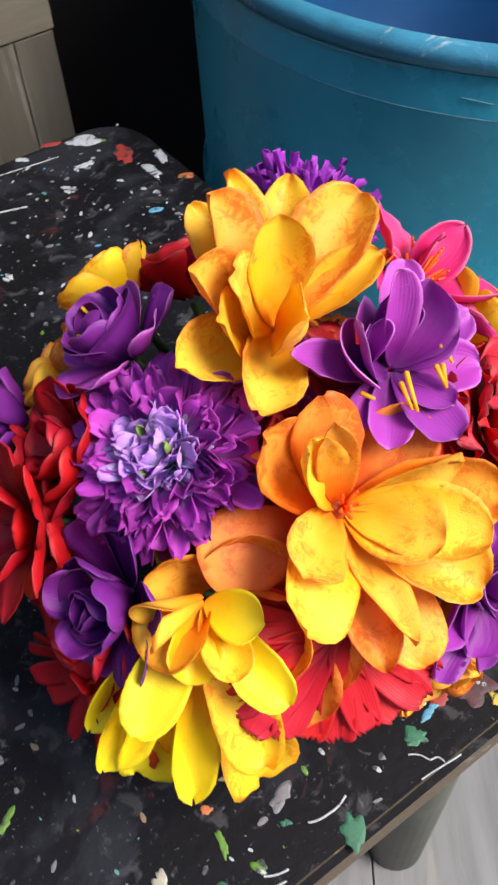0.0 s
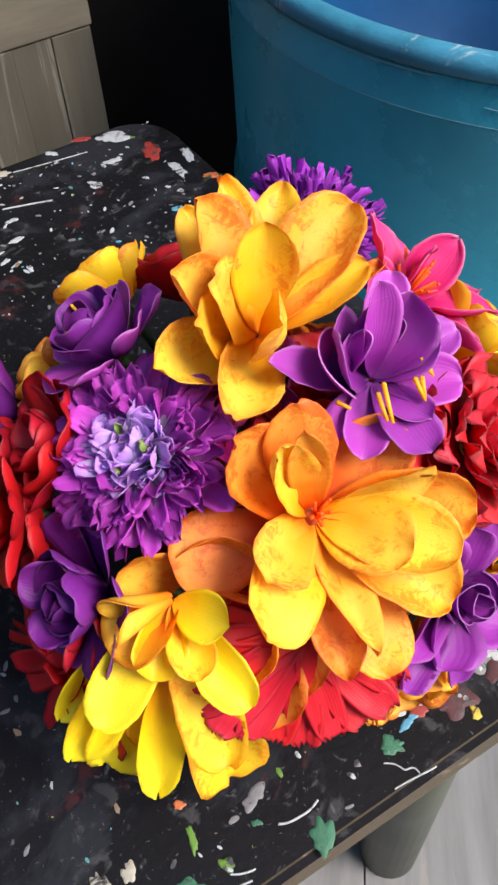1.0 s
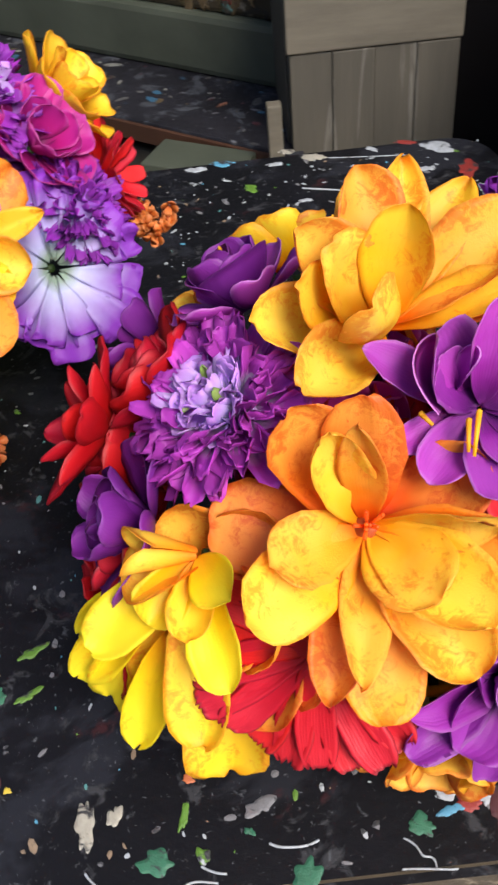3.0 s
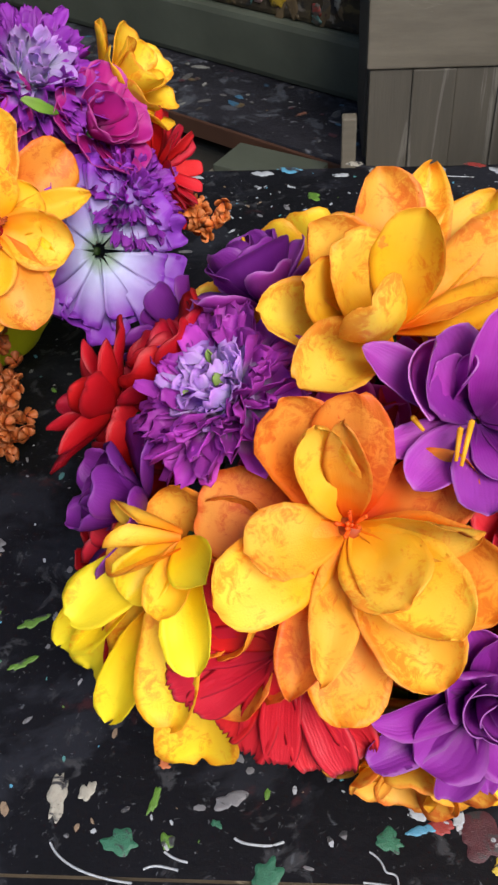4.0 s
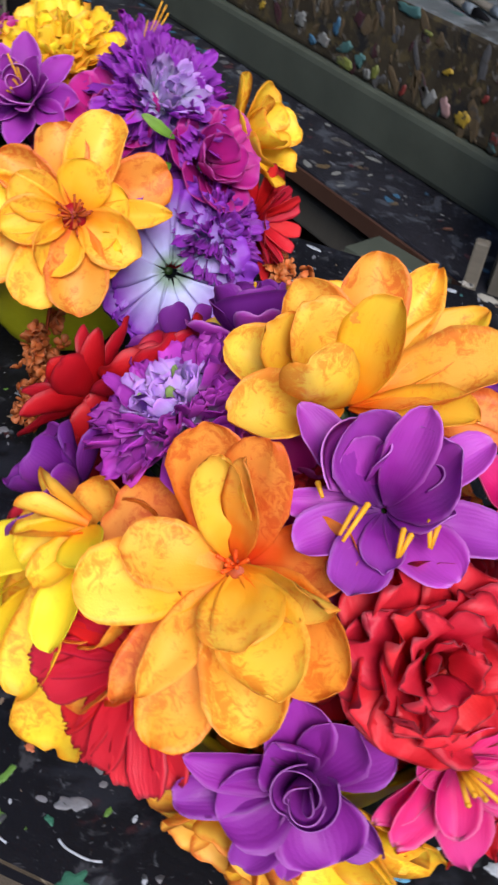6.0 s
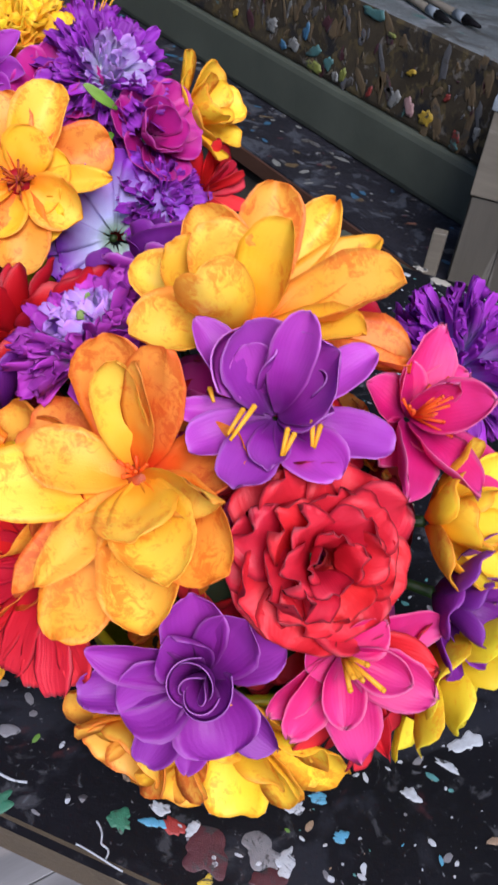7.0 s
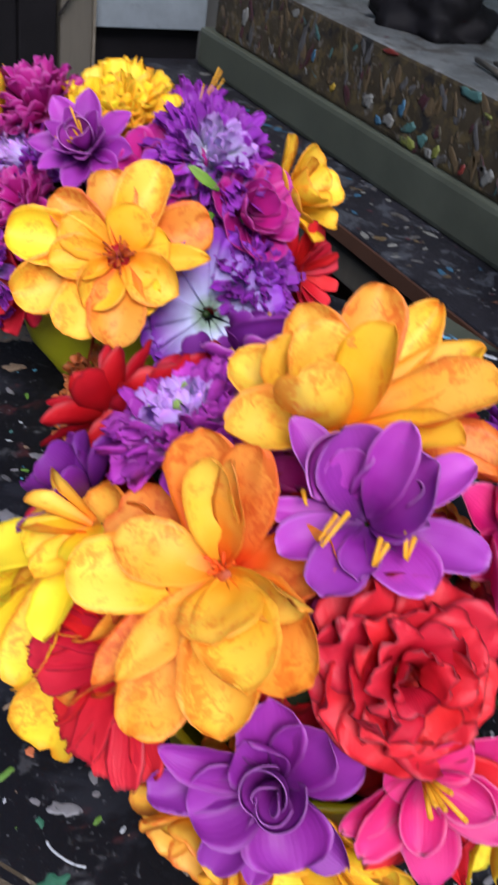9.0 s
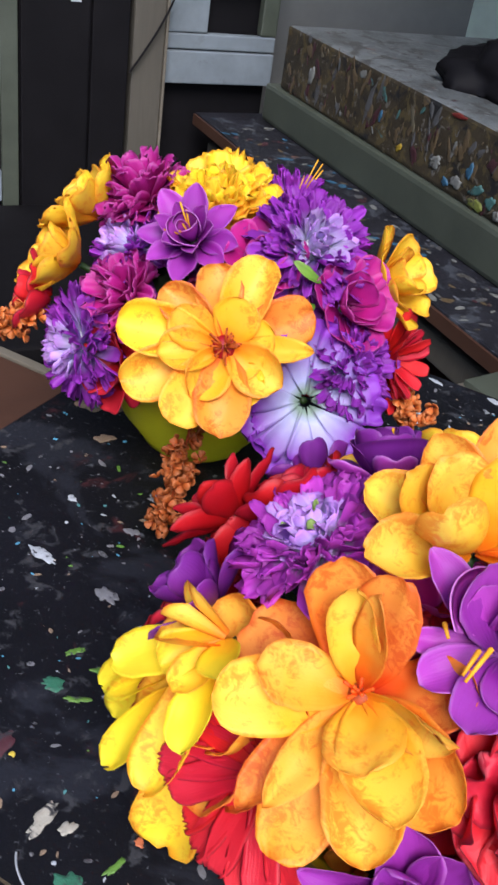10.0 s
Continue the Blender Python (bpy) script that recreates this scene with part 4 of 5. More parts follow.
small("gerbera_flower", (-0.284, 0.244, 0.850), (0.3, -0.9, 0.15), 0.036, 0.026, RED, "red cloth gerbera low on the arrangement", 49, 8, 12, FAR, STRAP)
small("dahlia_flower", (-0.351, 0.230, 0.893), (-0.2, -0.85, 0.45), 0.044, 0.030, YELLOW, "golden cloth dahlia at the side", 50, 7, 25, FAR)
small("dahlia_flower", (-0.372, 0.252, 0.920), (-0.4, -0.65, 0.6), 0.042, 0.028, YELLOW, "golden cloth dahlia at the side", 51, 7, 25, FAR)
small("carnation_flower", (-0.348, 0.210, 0.869), (-0.3, -0.95, 0.2), 0.034, 0.024, RED, "red cloth carnation at the side", 52, 7, 25, FAR)
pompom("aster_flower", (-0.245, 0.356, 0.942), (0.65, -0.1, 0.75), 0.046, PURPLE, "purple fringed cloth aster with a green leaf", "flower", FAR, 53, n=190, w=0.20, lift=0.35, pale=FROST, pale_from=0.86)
pl = pompom("aster_flower", (-0.312, 0.374, 0.940), (0.1, 0.2, 0.95), 0.034, PURPLE, "dark purple fringed cloth aster with long stamens", "flower", FAR, 54, n=170, w=0.18)
small("carnation_flower", (-0.252, 0.327, 0.931), (0.6, -0.3, 0.75), 0.030, 0.024, MAGENTA, "magenta cloth carnation between the asters", 55, 8, 25, FAR)
small("carnation_flower", (-0.216, 0.372, 0.914), (0.75, 0.1, 0.65), 0.034, 0.028, MAGENTA, "magenta cloth carnation with folded petals", 56, 9, 20, FAR)
small("dahlia_flower", (-0.240, 0.415, 0.916), (0.65, 0.5, 0.6), 0.040, 0.028, YELLOW, "golden cloth dahlia on the far side", 57, 7, 25, FAR)
small("gerbera_flower", (-0.213, 0.415, 0.872), (0.85, 0.45, 0.2), 0.038, 0.014, RED, "red cloth gerbera with narrow petals", 58, 14, 15, FAR, dict(STRAP, pleat=0.04))
wh = blossom("petunia_flower", (-0.186, 0.337, 0.864), (0.88, -0.12, 0.42), 0, [
    (14, 0.052, 0.026, 10, PALE, dict(a=0.95, b=0.16, cup=0.15, curl=0.1, ruffle=0.07, notch=0.45, jit=3)), (12, 0.049, 0.022, 17, PALE, dict(a=1.0, b=0.16, cup=0.15, curl=-0.15, ruffle=0.10, notch=0.5, jit=4))],
    "white and purple cloth petunia with a fringed rim", "flower", FAR, 59)
pompom("aster_flower", (-0.193, 0.372, 0.880), (0.80, 0.30, 0.50), 0.038, PURPLE, "lilac fringed cloth aster with pale roots", "flower", FAR, 60, n=180, w=0.18, lift=0.4)
small("carnation_flower", (-0.034, 0.230, 0.884), (-0.85, -0.4, 0.4), 0.032, 0.026, CRIMSON, "crimson cloth carnation with folded petals", 61, 9, 25)
small("carnation_flower", (-0.025, 0.244, 0.913), (-0.75, -0.2, 0.6), 0.030, 0.024, CRIMSON, "crimson cloth carnation with folded petals", 62, 9, 25)
small("carnation_flower", (-0.016, 0.199, 0.868), (-0.7, -0.6, 0.3), 0.032, 0.026, RED, "red cloth carnation under the plum rose", 63, 8, 20)
small("dahlia_flower", (0.106, 0.212, 0.813), (0.45, -0.8, -0.2), 0.034, 0.028, AMBER, "amber cloth dahlia low under the rose", 64, 8, 10)


def deep(centre, group, seed, count, r, palette, skip=lambda d: False):
    """Plain blossoms deep in the arrangement that close the gaps between the large ones."""
    rng = random.Random(seed)
    for k in range(count):
        z = 1 - 1.35 * (k + 0.5) / count
        a = k * 2.39996 + 0.4
        d = Vector((math.sqrt(max(0, 1 - z * z)) * math.cos(a), math.sqrt(max(0, 1 - z * z)) * math.sin(a), z))
        if skip(d):
            continue
        material, word = palette[k % len(palette)]
        small("carnation_flower", centre + d * r, d, 0.030, 0.028, material, word + " cloth carnation deep between the other flowers", seed + k, 8, 14, group,
              dict(a=0.6, b=0.22, cup=0.25, curl=0.1, ruffle=0.08, notch=0.15))


deep(CA, NEAR, 300, 24, 0.053, [(CRIMSON, "crimson"), (MAGENTA, "magenta"), (RED, "red"), (ORANGE, "orange")])
deep(CB, FAR, 400, 22, 0.068, [(MAGENTA, "magenta"), (CRIMSON, "crimson"), (PLUM, "plum"), (MAGENTA, "magenta")], lambda d: d.z < 0.12)

rng_s = random.Random(77)
for foot, tip in (((0.098, 0.236, 0.943), (0.0945, 0.2465, 0.9515)), ((0.096, 0.236, 0.944), (0.0925, 0.2435, 0.9495)), ((0.110, 0.249, 0.941), (0.1060, 0.2530, 0.9480)), ((0.110, 0.250, 0.941), (0.1085, 0.2540, 0.9475)),
                  ((0.113, 0.259, 0.944), (0.1085, 0.2610, 0.9505)), ((0.113, 0.260, 0.943), (0.1105, 0.2630, 0.9495)), ((0.083, 0.238, 0.948), (0.0785, 0.2390, 0.9500)), ((0.096, 0.272, 0.958), (0.0930, 0.2740, 0.9640))):
    a, b = (pv.matrix_basis.inverted() @ Vector(p) for p in (foot, tip))
    bm = rod(a, b, 0.0006, 0.0010, 8)
    bmesh.ops.create_icosphere(bm, subdivisions=1, radius=0.00115, matrix=Matrix.Translation(b))
    part("stamen", bm, STAMEN, pv, smooth=True)
stamens(pl, 4, 0.044, 0.8, STAMEN, rng_s, 0.0005)
stamens(bstar, 5, 0.024, 1.0, STAMEN, rng_s, 0.0007)
stamens(lily, 16, 0.017, 1.0, STAMEN_O, rng_s, 0.0007)
stamens(lily2, 7, 0.018, 0.8, STAMEN, rng_s, 0.0010)
stamens(v2, 3, 0.019, 0.8, STAMEN, rng_s, 0.0007)
stamens(fa, 8, 0.010, 0.7, STAMEN_O, rng_s, 0.0008)
stamens(bd, 22, 0.012, 1.1, RUST, rng_s, 0.0008)


def heart(flower, r, material, z=0.0):
    bm = bmesh.new()
    bmesh.ops.create_icosphere(bm, subdivisions=2, radius=r, matrix=Matrix.Translation((0, 0, z)) @ Matrix.Diagonal((1, 1, 0.6, 1)))
    part("heart", bm, material, flower, smooth=True)


heart(bd, 0.0085, RED, 0.002)
for k in range(3):
    add_petal(hyd, petal_pose(k * 110 + 20, 60 + 8 * (k % 2), 0.003), GREEN, random.Random(k), "sepal", L=0.021, W=0.006, a=0.7, b=0.5, cup=0.5, curl=0.4)
heart(fa, 0.006, RUST, 0.001)


def bud(flower, r, h, n, material, lean=0.2, seed=0, at=(0, 0)):
    """A rolled heart: curved sheets wound round one another, wider outwards."""
    rng = random.Random(seed)
    for k in range(n):
        rr = r * (0.30 + 0.70 * k / max(1, n - 1))
        span = radians(rng.uniform(150, 200))
        hh = h * (1.05 - 0.25 * k / n)
        V, F, U = [], [], []
        na, nz = 12, 6
        for side in (0, 1):
            for i in range(nz + 1):
                f = i / nz
                for j in range(na + 1):
                    s = 2 * j / na - 1
                    a = s * span / 2
                    q = (rr + 0.0004 * side) * (0.45 + 0.55 * math.sin(f * 1.9) + lean * f * f) * (1 + 0.10 * s)
                    z = hh * f * (1 - 0.30 * abs(s) ** 3)
                    V.append((q * math.cos(a), q * math.sin(a), z))
                    U.append((abs(s), f))
        m = (na + 1) * (nz + 1)
        for i in range(nz):
            for j in range(na):
                q = (i * (na + 1) + j, i * (na + 1) + j + 1, (i + 1) * (na + 1) + j + 1, (i + 1) * (na + 1) + j)
                F += [tuple(reversed(q)), tuple(m + v for v in q)]
        for j in range(na):
            p, q = nz * (na + 1) + j, nz * (na + 1) + j + 1
            F.append((p, q, m + q, m + p))
        ob = new("inner_petal", mesh_of("inner_petal", V, F, material, U))
        ob.parent = flower
        ob.matrix_basis = pose(at[0], at[1], 0.001, rng.uniform(-6, 6), rng.uniform(-6, 6), k * 137 + rng.uniform(-15, 15))


bud(rose, 0.0085, 0.019, 6, GRAPE, 0.28, 1)
bud(dv, 0.013, 0.022, 5, PLUM, 0.3, 2)
bud(v2, 0.012, 0.024, 4, PLUM, 0.4, 3)
bud(pv, 0.009, 0.024, 2, VIOLET, 0.6, 4, (-0.008, 0.008))
bud(pv, 0.008, 0.020, 1, VIOLET, 0.6, 5, (0.009, 0.006))
bud(yl, 0.011, 0.026, 3, AMBER, 0.5, 6)
bud(bstar, 0.010, 0.022, 4, VIOLET, 0.4, 7)


def spray(at, towards, length, group, label, seed, n=46):
    """A drooping spray of tiny rust-coloured florets on a thin stem."""
    rng = random.Random(seed)
    fl = empty("filler_spray", Matrix.Translation(at), label, "flower", group)
    d = Vector(towards).normalized()
    part("stem", rod((0, 0, 0), d * length, 0.0012, 0.0006, 6), RUST, fl)
    items = []
    for k in range(n):
        p = d * length * rng.uniform(0.2, 1.0) + Vector([rng.uniform(-1, 1) * 0.011 for _ in range(3)])
        base = Matrix.Translation(p) @ Euler([rng.uniform(0, 6.28) for _ in range(3)]).to_matrix().to_4x4()
        for j in range(4):
            items.append((base @ petal_pose(90 * j, 25, 0.0005), petal_arrays(L=0.0065, W=0.0062, a=0.7, b=0.25, cup=0.3, curl=0.3, nl=3, nw=2, rng=rng)))
    joined(fl, "floret_tuft", items, RUST)
    return fl


spray((-0.218, 0.273, 0.839), (0.24, -0.25, -0.85), 0.078, FAR, "rust-orange spray of tiny cloth florets drooping to the table", 81, 70)
spray((-0.337, 0.208, 0.865), (-0.3, -0.8, -0.3), 0.05, FAR, "rust-orange spray of tiny cloth florets at the side", 82, 60)
spray((-0.207, 0.423, 0.842), (0.6, 0.6, -0.35), 0.030, FAR, "rust-orange spray of tiny cloth florets at the side", 83, 30)
for k, (a, b, L) in enumerate(((20, 30, 0.030), (70, 15, 0.026))):
    leaf_home = empty("leaf_sprig", axis_pose(((-0.211, 0.348, 0.936), (-0.207, 0.344, 0.923))[k], (0.6, -0.2, 0.7)), "single pale green cloth leaf among the flowers", "leaf", FAR)
    add_petal(leaf_home, petal_pose(a + 60, b, 0.0), GREEN, random.Random(k), "leaf", L=L, W=0.009, a=0.7, b=0.6, cup=0.5, curl=0.3)

# ---- dried paint on the table ----


def blob(at, r, stretch, angle, rng, height=0.0005, seg=30, rough=0.55):
    """A dried splash: an uneven outline with a low domed top."""
    bm = bmesh.new()
    ph = [rng.uniform(0, 6.28) for _ in range(9)]
    amp = [rough * rng.uniform(0.1, 1.0) * (0.62 if k == 0 else 0.42 / (k + 1.0) ** 0.6) for k in range(9)]
    ca, sa = math.cos(radians(angle)), math.sin(radians(angle))
    rings = []
    for f, z in ((1.0, 0.0), (0.93, height * 0.8), (0.55, height)):
        ring = []
        for k in range(seg):
            a = 2 * math.pi * k / seg
            q = r * f * (1 + sum(m * math.sin((j + 2) * a + p) for j, (m, p) in enumerate(zip(amp, ph))))
            x, y = q * stretch * math.cos(a), q * math.sin(a)
            ring.append(bm.verts.new((at[0] + ca * x - sa * y, at[1] + sa * x + ca * y, at[2] + z)))
        rings.append(ring)
    for a, b in zip(rings, rings[1:]):
        for k in range(seg):
            bm.faces.new((a[k], a[(k + 1) % seg], b[(k + 1) % seg], b[k]))
    bm.faces.new(rings[-1])
    return bm


back = turned.inverted()
rng_t = random.Random(5)


def splash(colour, spots, height=0.00035):
    for x, y, r, stretch, angle in spots:
        p = back @ Vector((x, y, TOP + 0.0001))
        part("paint_splash", blob(p, r * 0.64, stretch, angle - TURNED, rng_t, height, 44, 0.6), PAINT[colour], table, colour + " dried paint splash", smooth=True)


splash("white", [(-0.126, 0.752, 0.013, 1.9, 20), (-0.060, 0.700, 0.009, 1.7, 130), (-0.054, 0.722, 0.007, 2.6, 115), (-0.177, 0.725, 0.006, 1.3, 0), (-0.120, 0.712, 0.005, 2.6, 10), (-0.128, 0.676, 0.007, 1.6, 150),
                 (-0.178, 0.599, 0.006, 1.3, 20), (-0.188, 0.625, 0.004, 2.0, 15), (-0.180, 0.571, 0.004, 1.6, 70), (-0.170, 0.568, 0.003, 2.0, 60), (-0.158, 0.563, 0.004, 1.5, 120)])
splash("white", [(0.128, 0.225, 0.004, 1.7, 120), (0.113, 0.217, 0.005, 1.4, 40), (0.141, 0.271, 0.006, 1.3, 60), (0.163, 0.323, 0.005, 1.4, 30), (0.155, 0.367, 0.008, 1.5, 70), (0.160, 0.349, 0.003, 3.5, 30), (0.161, 0.252, 0.0055, 2.2, 110),
                 (-0.209, 0.170, 0.006, 3.4, 30), (-0.303, 0.629, 0.008, 1.5, 10), (-0.262, 0.205, 0.004, 1.8, 20), (-0.243, 0.666, 0.006, 1.5, 30), (-0.350, 0.590, 0.005, 2.0, 10)])
splash("cream", [(-0.019, 0.124, 0.0065, 2.6, 125), (-0.010, 0.134, 0.005, 1.5, 120), (-0.218, 0.691, 0.010, 1.5, 20), (-0.245, 0.690, 0.007, 1.6, 35)])
splash("red", [(-0.087, 0.728, 0.011, 2.3, 110), (0.123, 0.218, 0.006, 1.4, 30), (-0.155, 0.748, 0.006, 2.2, 20)])
splash("blue", [(-0.052, 0.642, 0.006, 1.4, 20), (-0.287, 0.648, 0.007, 2.6, 35), (0.143, 0.283, 0.004, 2.0, 50), (0.163, 0.281, 0.004, 1.5, 50), (0.118, 0.212, 0.004, 2.2, 40)])
splash("green", [(0.077, 0.155, 0.009, 1.3, 110), (0.018, 0.127, 0.008, 1.5, 20), (0.046, 0.159, 0.003, 1.0, 0), (0.109, 0.199, 0.007, 1.3, 30), (-0.10, 0.15, 0.007, 1.6, 60)])
splash("lime", [(0.017, 0.150, 0.003, 3.2, 115), (0.034, 0.140, 0.004, 1.6, 130), (-0.241, 0.622, 0.008, 1.3, 10), (-0.100, 0.180, 0.005, 2.0, 60), (-0.120, 0.168, 0.004, 2.0, 100), (-0.085, 0.160, 0.004, 2.4, 70)])
splash("grey", [(0.044, 0.171, 0.007, 1.3, 60), (-0.245, 0.265, 0.008, 1.5, 40), (-0.215, 0.235, 0.005, 1.8, 20), (-0.16, 0.20, 0.009, 1.4, 10), (0.151, 0.246, 0.010, 1.5, 40)])
splash("orange", [(0.009, 0.165, 0.003, 1.6, 20), (-0.030, 0.690, 0.006, 1.8, 20)])
splash("yellow", [(0.151, 0.218, 0.004, 1.4, 110), (-0.061, 0.118, 0.0025, 1.1, 0)])
splash("tan", [(-0.381, 0.262, 0.022, 1.3, 30), (-0.330, 0.250, 0.008, 1.6, 60)])
splash("wine", [(-0.069, 0.110, 0.012, 1.6, 120), (0.140, 0.225, 0.014, 1.3, 40), (0.165, 0.240, 0.010, 1.5, 70)])


def stroke(points, width, colour, label):
    """A thread of paint squeezed onto the table."""
    cu = bpy.data.curves.new("paint_thread", "CURVE")
    cu.dimensions, cu.bevel_depth, cu.bevel_resolution = "3D", width * 0.75, 2
    sp = cu.splines.new("NURBS")
    sp.points.add(len(points) - 1)
    for q, (x, y) in zip(sp.points, points):
        q.co = (*(back @ Vector((x, y, TOP + width * 0.4))), 1)
    sp.use_endpoint_u = True
    cu.materials.append(PAINT[colour])
    ob = new("paint_thread", cu)
    ob.parent = table
    tagged(ob, label)


THREAD = "thin squeezed thread of white paint"
stroke([(0.056, 0.159), (0.060, 0.159), (0.066, 0.163), (0.071, 0.166), (0.074, 0.171)], 0.0008, "white", THREAD)
stroke([(0.034, 0.125), (0.036, 0.130), (0.040, 0.131), (0.046, 0.134)], 0.0007, "white", THREAD)
stroke([(0.036, 0.136), (0.042, 0.136), (0.047, 0.139)], 0.0007, "white", THREAD)
stroke([(-0.006, 0.108), (0.004, 0.104), (0.018, 0.108), (0.034, 0.118)], 0.0007, "white", THREAD)
stroke([(0.105, 0.190), (0.112, 0.191), (0.115, 0.184), (0.119, 0.191), (0.122, 0.186)], 0.0006, "white", THREAD)
stroke([(0.110, 0.178), (0.117, 0.183), (0.126, 0.187), (0.130, 0.190)], 0.0006, "white", THREAD)
stroke([(-0.205, 0.695), (-0.175, 0.710), (-0.145, 0.727)], 0.0006, "white", THREAD)
stroke([(-0.200, 0.640), (-0.178, 0.648), (-0.160, 0.653)], 0.0010, "white", THREAD)
ring = [(-0.297 + 0.010 * math.cos(a), 0.532 + 0.010 * math.sin(a)) for a in [k * 0.7 for k in range(10)]]
stroke(ring, 0.0014, "white", "ring of white paint left by a jar")


def specks(name, colour, count, seed, box_uv, rmax, parent, z, paints=PAINT):
    """Fine spatter: far too many droplets to count."""
    rng = random.Random(seed)
    V, F = [], []
    u0, u1, v0, v1 = box_uv
    for _ in range(count):
        u, v, r = rng.uniform(u0, u1), rng.uniform(v0, v1), rmax * rng.uniform(0.15, 1.0) ** 2.2 + 0.0003
        st, an = rng.uniform(1, 2.6), rng.uniform(0, 3.14)
        o, seg = len(V), 7
        for k in range(seg):
            a = 6.2832 * k / seg
            q = r * rng.uniform(0.7, 1.2)
            x, y = q * st * math.cos(a), q * math.sin(a)
            V.append((u + x * math.cos(an) - y * math.sin(an), v + x * math.sin(an) + y * math.cos(an), z))
        V.append((u, v, z + min(0.0005, r * 0.3)))
        F += [(o + k, o + (k + 1) % seg, o + seg) for k in range(seg)]
    ob = new(name, mesh_of(name, V, F, paints[colour]))
    ob.parent = parent
    return tagged(ob, "fine " + colour + " paint spatter", kind="stuff")


inner = (U0 + 0.012, U1 - 0.012, V0 + 0.008, V1 - 0.012)
specks("paint_spatter", "white", 170, 11, inner, 0.0011, table, TOP + 0.0003)
specks("paint_spatter", "white", 170, 12, (0.22, U1 - 0.012, V0 + 0.01, 0.30), 0.0012, table, TOP + 0.0004)
specks("paint_spatter", "white", 130, 13, (0.10, U1 - 0.03, 0.50, V1 - 0.02), 0.0017, table, TOP + 0.0004)
specks("paint_spatter", "grey", 420, 14, inner, 0.0021, table, TOP + 0.0002)
specks("paint_spatter", "teal", 120, 15, inner, 0.0015, table, TOP + 0.0005)
specks("paint_spatter", "lime", 60, 16, inner, 0.0014, table, TOP + 0.0005)
specks("paint_spatter", "blue", 70, 17, inner, 0.0015, table, TOP + 0.0005)
specks("paint_spatter", "tan", 140, 18, inner, 0.0016, table, TOP + 0.0005)

# ---- crusted paint on the bench ----
FRONT = Matrix.Rotation(radians(90), 4, "X")


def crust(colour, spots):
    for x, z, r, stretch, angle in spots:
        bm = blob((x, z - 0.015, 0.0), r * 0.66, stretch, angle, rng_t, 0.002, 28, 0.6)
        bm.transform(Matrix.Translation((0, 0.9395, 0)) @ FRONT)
        part("paint_crust", bm, DIM_DIRTY[colour], bench, colour + " paint crust", smooth=True)


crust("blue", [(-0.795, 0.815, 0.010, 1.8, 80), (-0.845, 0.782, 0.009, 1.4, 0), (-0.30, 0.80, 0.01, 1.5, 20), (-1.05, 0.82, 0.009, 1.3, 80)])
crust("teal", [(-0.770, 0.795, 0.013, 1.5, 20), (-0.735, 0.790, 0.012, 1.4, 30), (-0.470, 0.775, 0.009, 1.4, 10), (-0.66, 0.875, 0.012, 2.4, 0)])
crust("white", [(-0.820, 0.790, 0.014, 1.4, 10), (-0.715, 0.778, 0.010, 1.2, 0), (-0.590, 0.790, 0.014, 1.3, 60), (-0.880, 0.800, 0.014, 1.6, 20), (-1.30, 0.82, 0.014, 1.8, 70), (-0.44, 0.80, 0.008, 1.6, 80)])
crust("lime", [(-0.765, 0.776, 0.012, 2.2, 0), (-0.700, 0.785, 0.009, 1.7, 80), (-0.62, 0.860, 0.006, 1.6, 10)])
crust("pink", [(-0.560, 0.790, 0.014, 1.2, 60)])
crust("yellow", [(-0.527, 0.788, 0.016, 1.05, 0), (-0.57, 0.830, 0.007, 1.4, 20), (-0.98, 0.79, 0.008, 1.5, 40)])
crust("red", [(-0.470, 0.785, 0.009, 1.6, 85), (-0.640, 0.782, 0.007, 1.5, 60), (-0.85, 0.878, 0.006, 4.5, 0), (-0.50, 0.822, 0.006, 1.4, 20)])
rng_c = random.Random(21)
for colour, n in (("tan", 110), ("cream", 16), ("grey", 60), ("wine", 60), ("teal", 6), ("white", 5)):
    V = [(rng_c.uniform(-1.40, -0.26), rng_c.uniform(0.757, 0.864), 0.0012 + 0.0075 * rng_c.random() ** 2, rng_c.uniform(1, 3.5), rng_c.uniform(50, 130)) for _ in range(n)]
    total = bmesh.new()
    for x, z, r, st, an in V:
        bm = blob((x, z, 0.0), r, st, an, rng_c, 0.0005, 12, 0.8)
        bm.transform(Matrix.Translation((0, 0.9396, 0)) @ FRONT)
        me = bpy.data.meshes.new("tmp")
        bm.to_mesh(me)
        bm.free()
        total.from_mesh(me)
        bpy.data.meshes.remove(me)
    tagged(part("paint_drip_layer", total, DIM_DIRTY[colour], bench, colour + " dried drips", smooth=True), kind="stuff")
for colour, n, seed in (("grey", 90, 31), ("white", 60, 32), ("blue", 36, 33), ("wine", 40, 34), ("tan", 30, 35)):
    specks("shelf_spatter", colour, n, seed, (-1.40, -0.31, 0.805, 0.925), 0.007, bench, 0.6794, DIM_DIRTY)
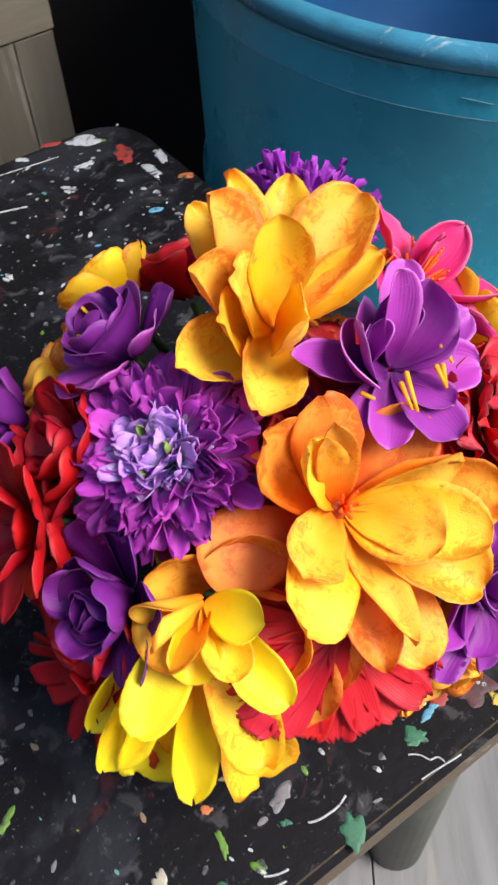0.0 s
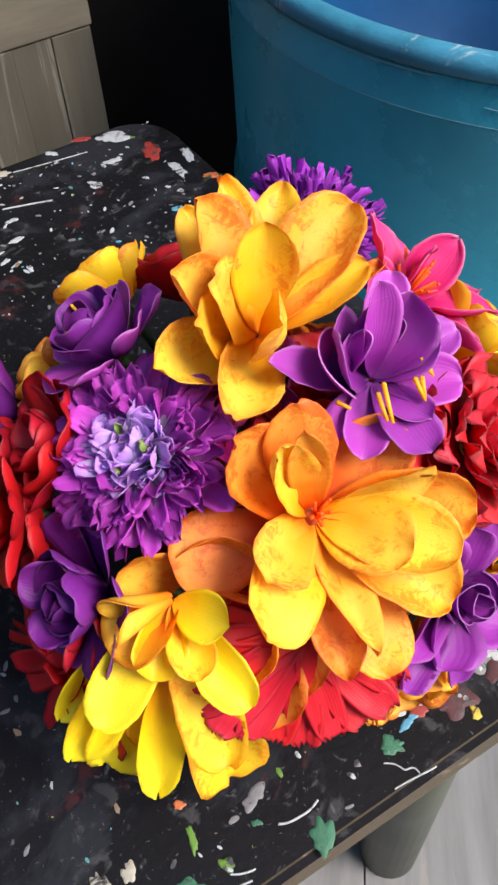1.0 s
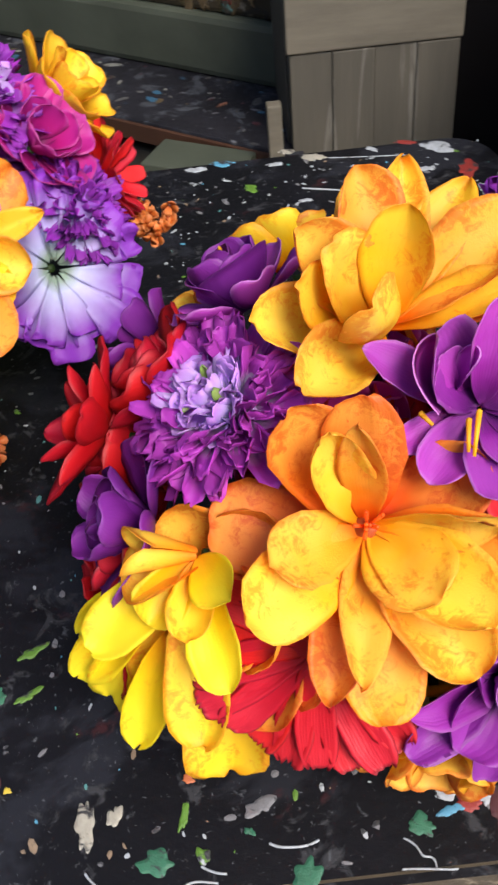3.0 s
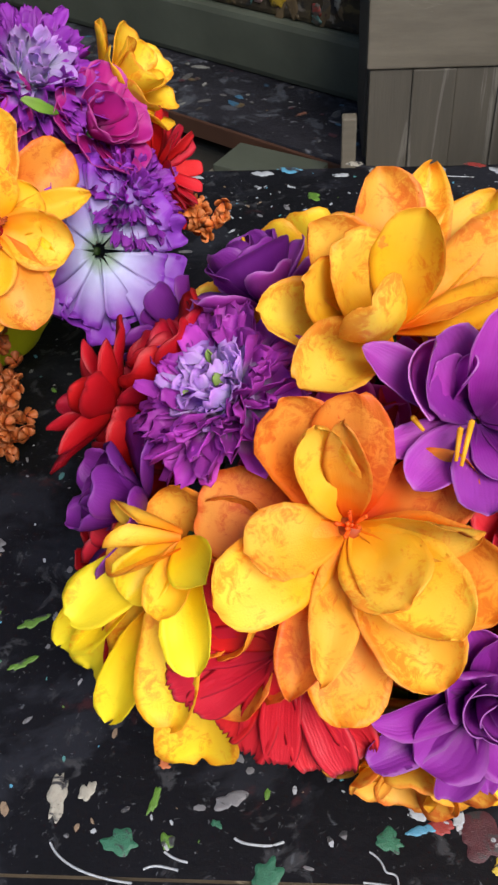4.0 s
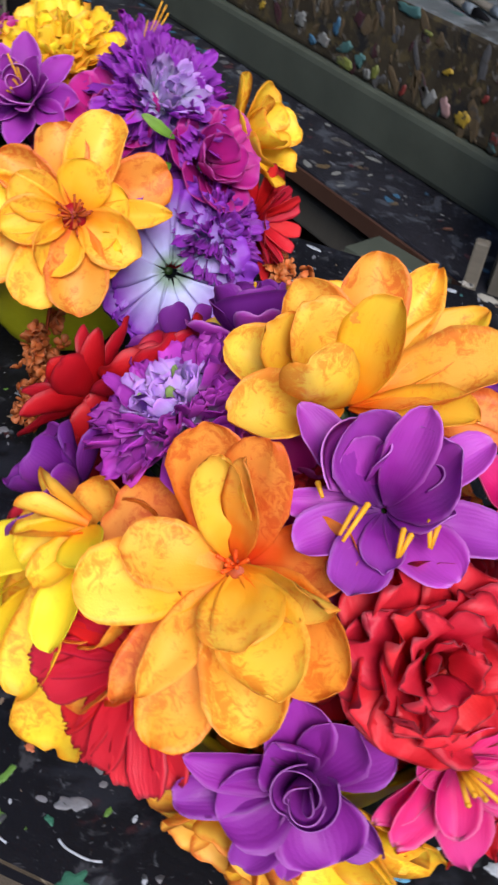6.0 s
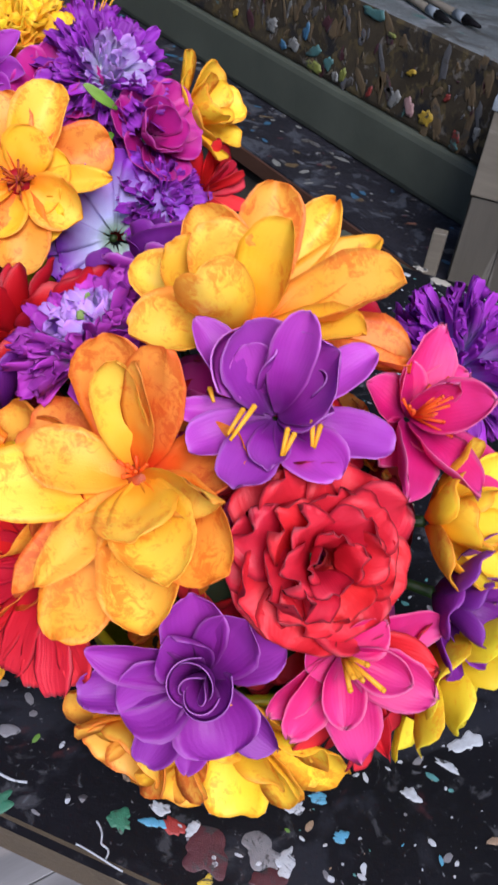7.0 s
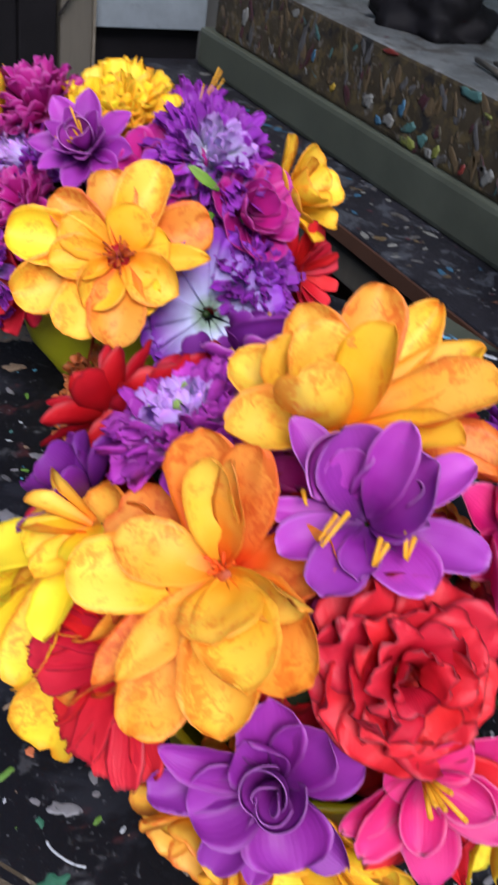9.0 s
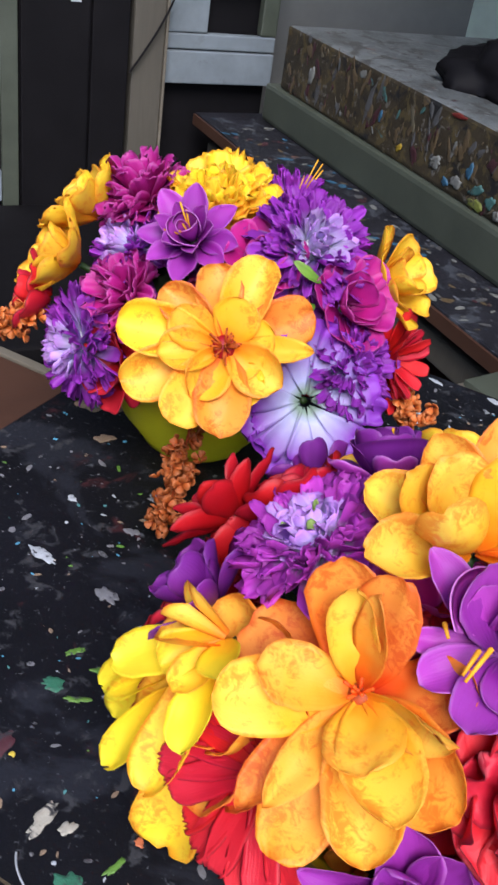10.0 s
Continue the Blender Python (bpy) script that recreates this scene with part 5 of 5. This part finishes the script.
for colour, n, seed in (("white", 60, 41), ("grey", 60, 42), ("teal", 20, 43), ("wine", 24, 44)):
    specks("ledge_spatter", colour, n, seed, (-1.38, -0.31, 0.95, 1.58), 0.007, bench, 0.8684, DIM_DIRTY)

# ---- things lying on the ledge ----
for k, (x, y, an) in enumerate(((-0.68, 1.01, -15), (-0.66, 1.035, -12))):
    br = empty("paint_brush", pose(x, y, 0.8750, 0, 0, an), "worn paint brush lying on the ledge", "brush", "brushes on the ledge")
    part("handle", rod((-0.10, 0, 0), (0.06, 0, 0), 0.0035, 0.0055, 10), WOODL, br, smooth=True)
    part("ferrule", rod((0.0605, 0, 0), (0.085, 0, 0), 0.006, 0.0065, 10), GREYBOARD, br, smooth=True)
    part("bristles", rod((0.0855, 0, 0), (0.12, 0, 0), 0.0065, 0.002, 10), DARK, br, smooth=True)
rag_bm = bmesh.new()
bmesh.ops.create_icosphere(rag_bm, subdivisions=4, radius=1.0)
for v in rag_bm.verts:
    n = noise.noise(v.co * 1.7) * 0.45 + noise.noise(v.co * 5) * 0.15
    v.co = Vector((v.co.x * 0.10, v.co.y * 0.08, max(0.0, v.co.z) * 0.075)) * (1 + n)
    v.co.z = max(v.co.z, 0.0)
rag = part("rag", rag_bm, DARK, None, smooth=True, m=pose(-0.97, 1.11, 0.8685, 0, 0, 12))
tagged(rag, "crumpled black rag heaped on the ledge", "rag")

# ---- cable hanging across the post ----
cable_curve = bpy.data.curves.new("hanging_cable", "CURVE")
cable_curve.dimensions, cable_curve.bevel_depth, cable_curve.bevel_resolution = "3D", 0.0022, 2
run = cable_curve.splines.new("NURBS")
run.points.add(4)
for q, co in zip(run.points, ((-1.485, 0.86, 1.25), (-1.485, 0.775, 1.00), (-1.485, 0.735, 0.90), (-1.487, 0.706, 0.830), (-1.492, 0.652, 0.752))):
    q.co = (*co, 1)
run.use_endpoint_u = True
cable_curve.materials.append(DARK)
tagged(new("hanging_cable", cable_curve), "thin black cable hanging slack across the wooden post", "cable")
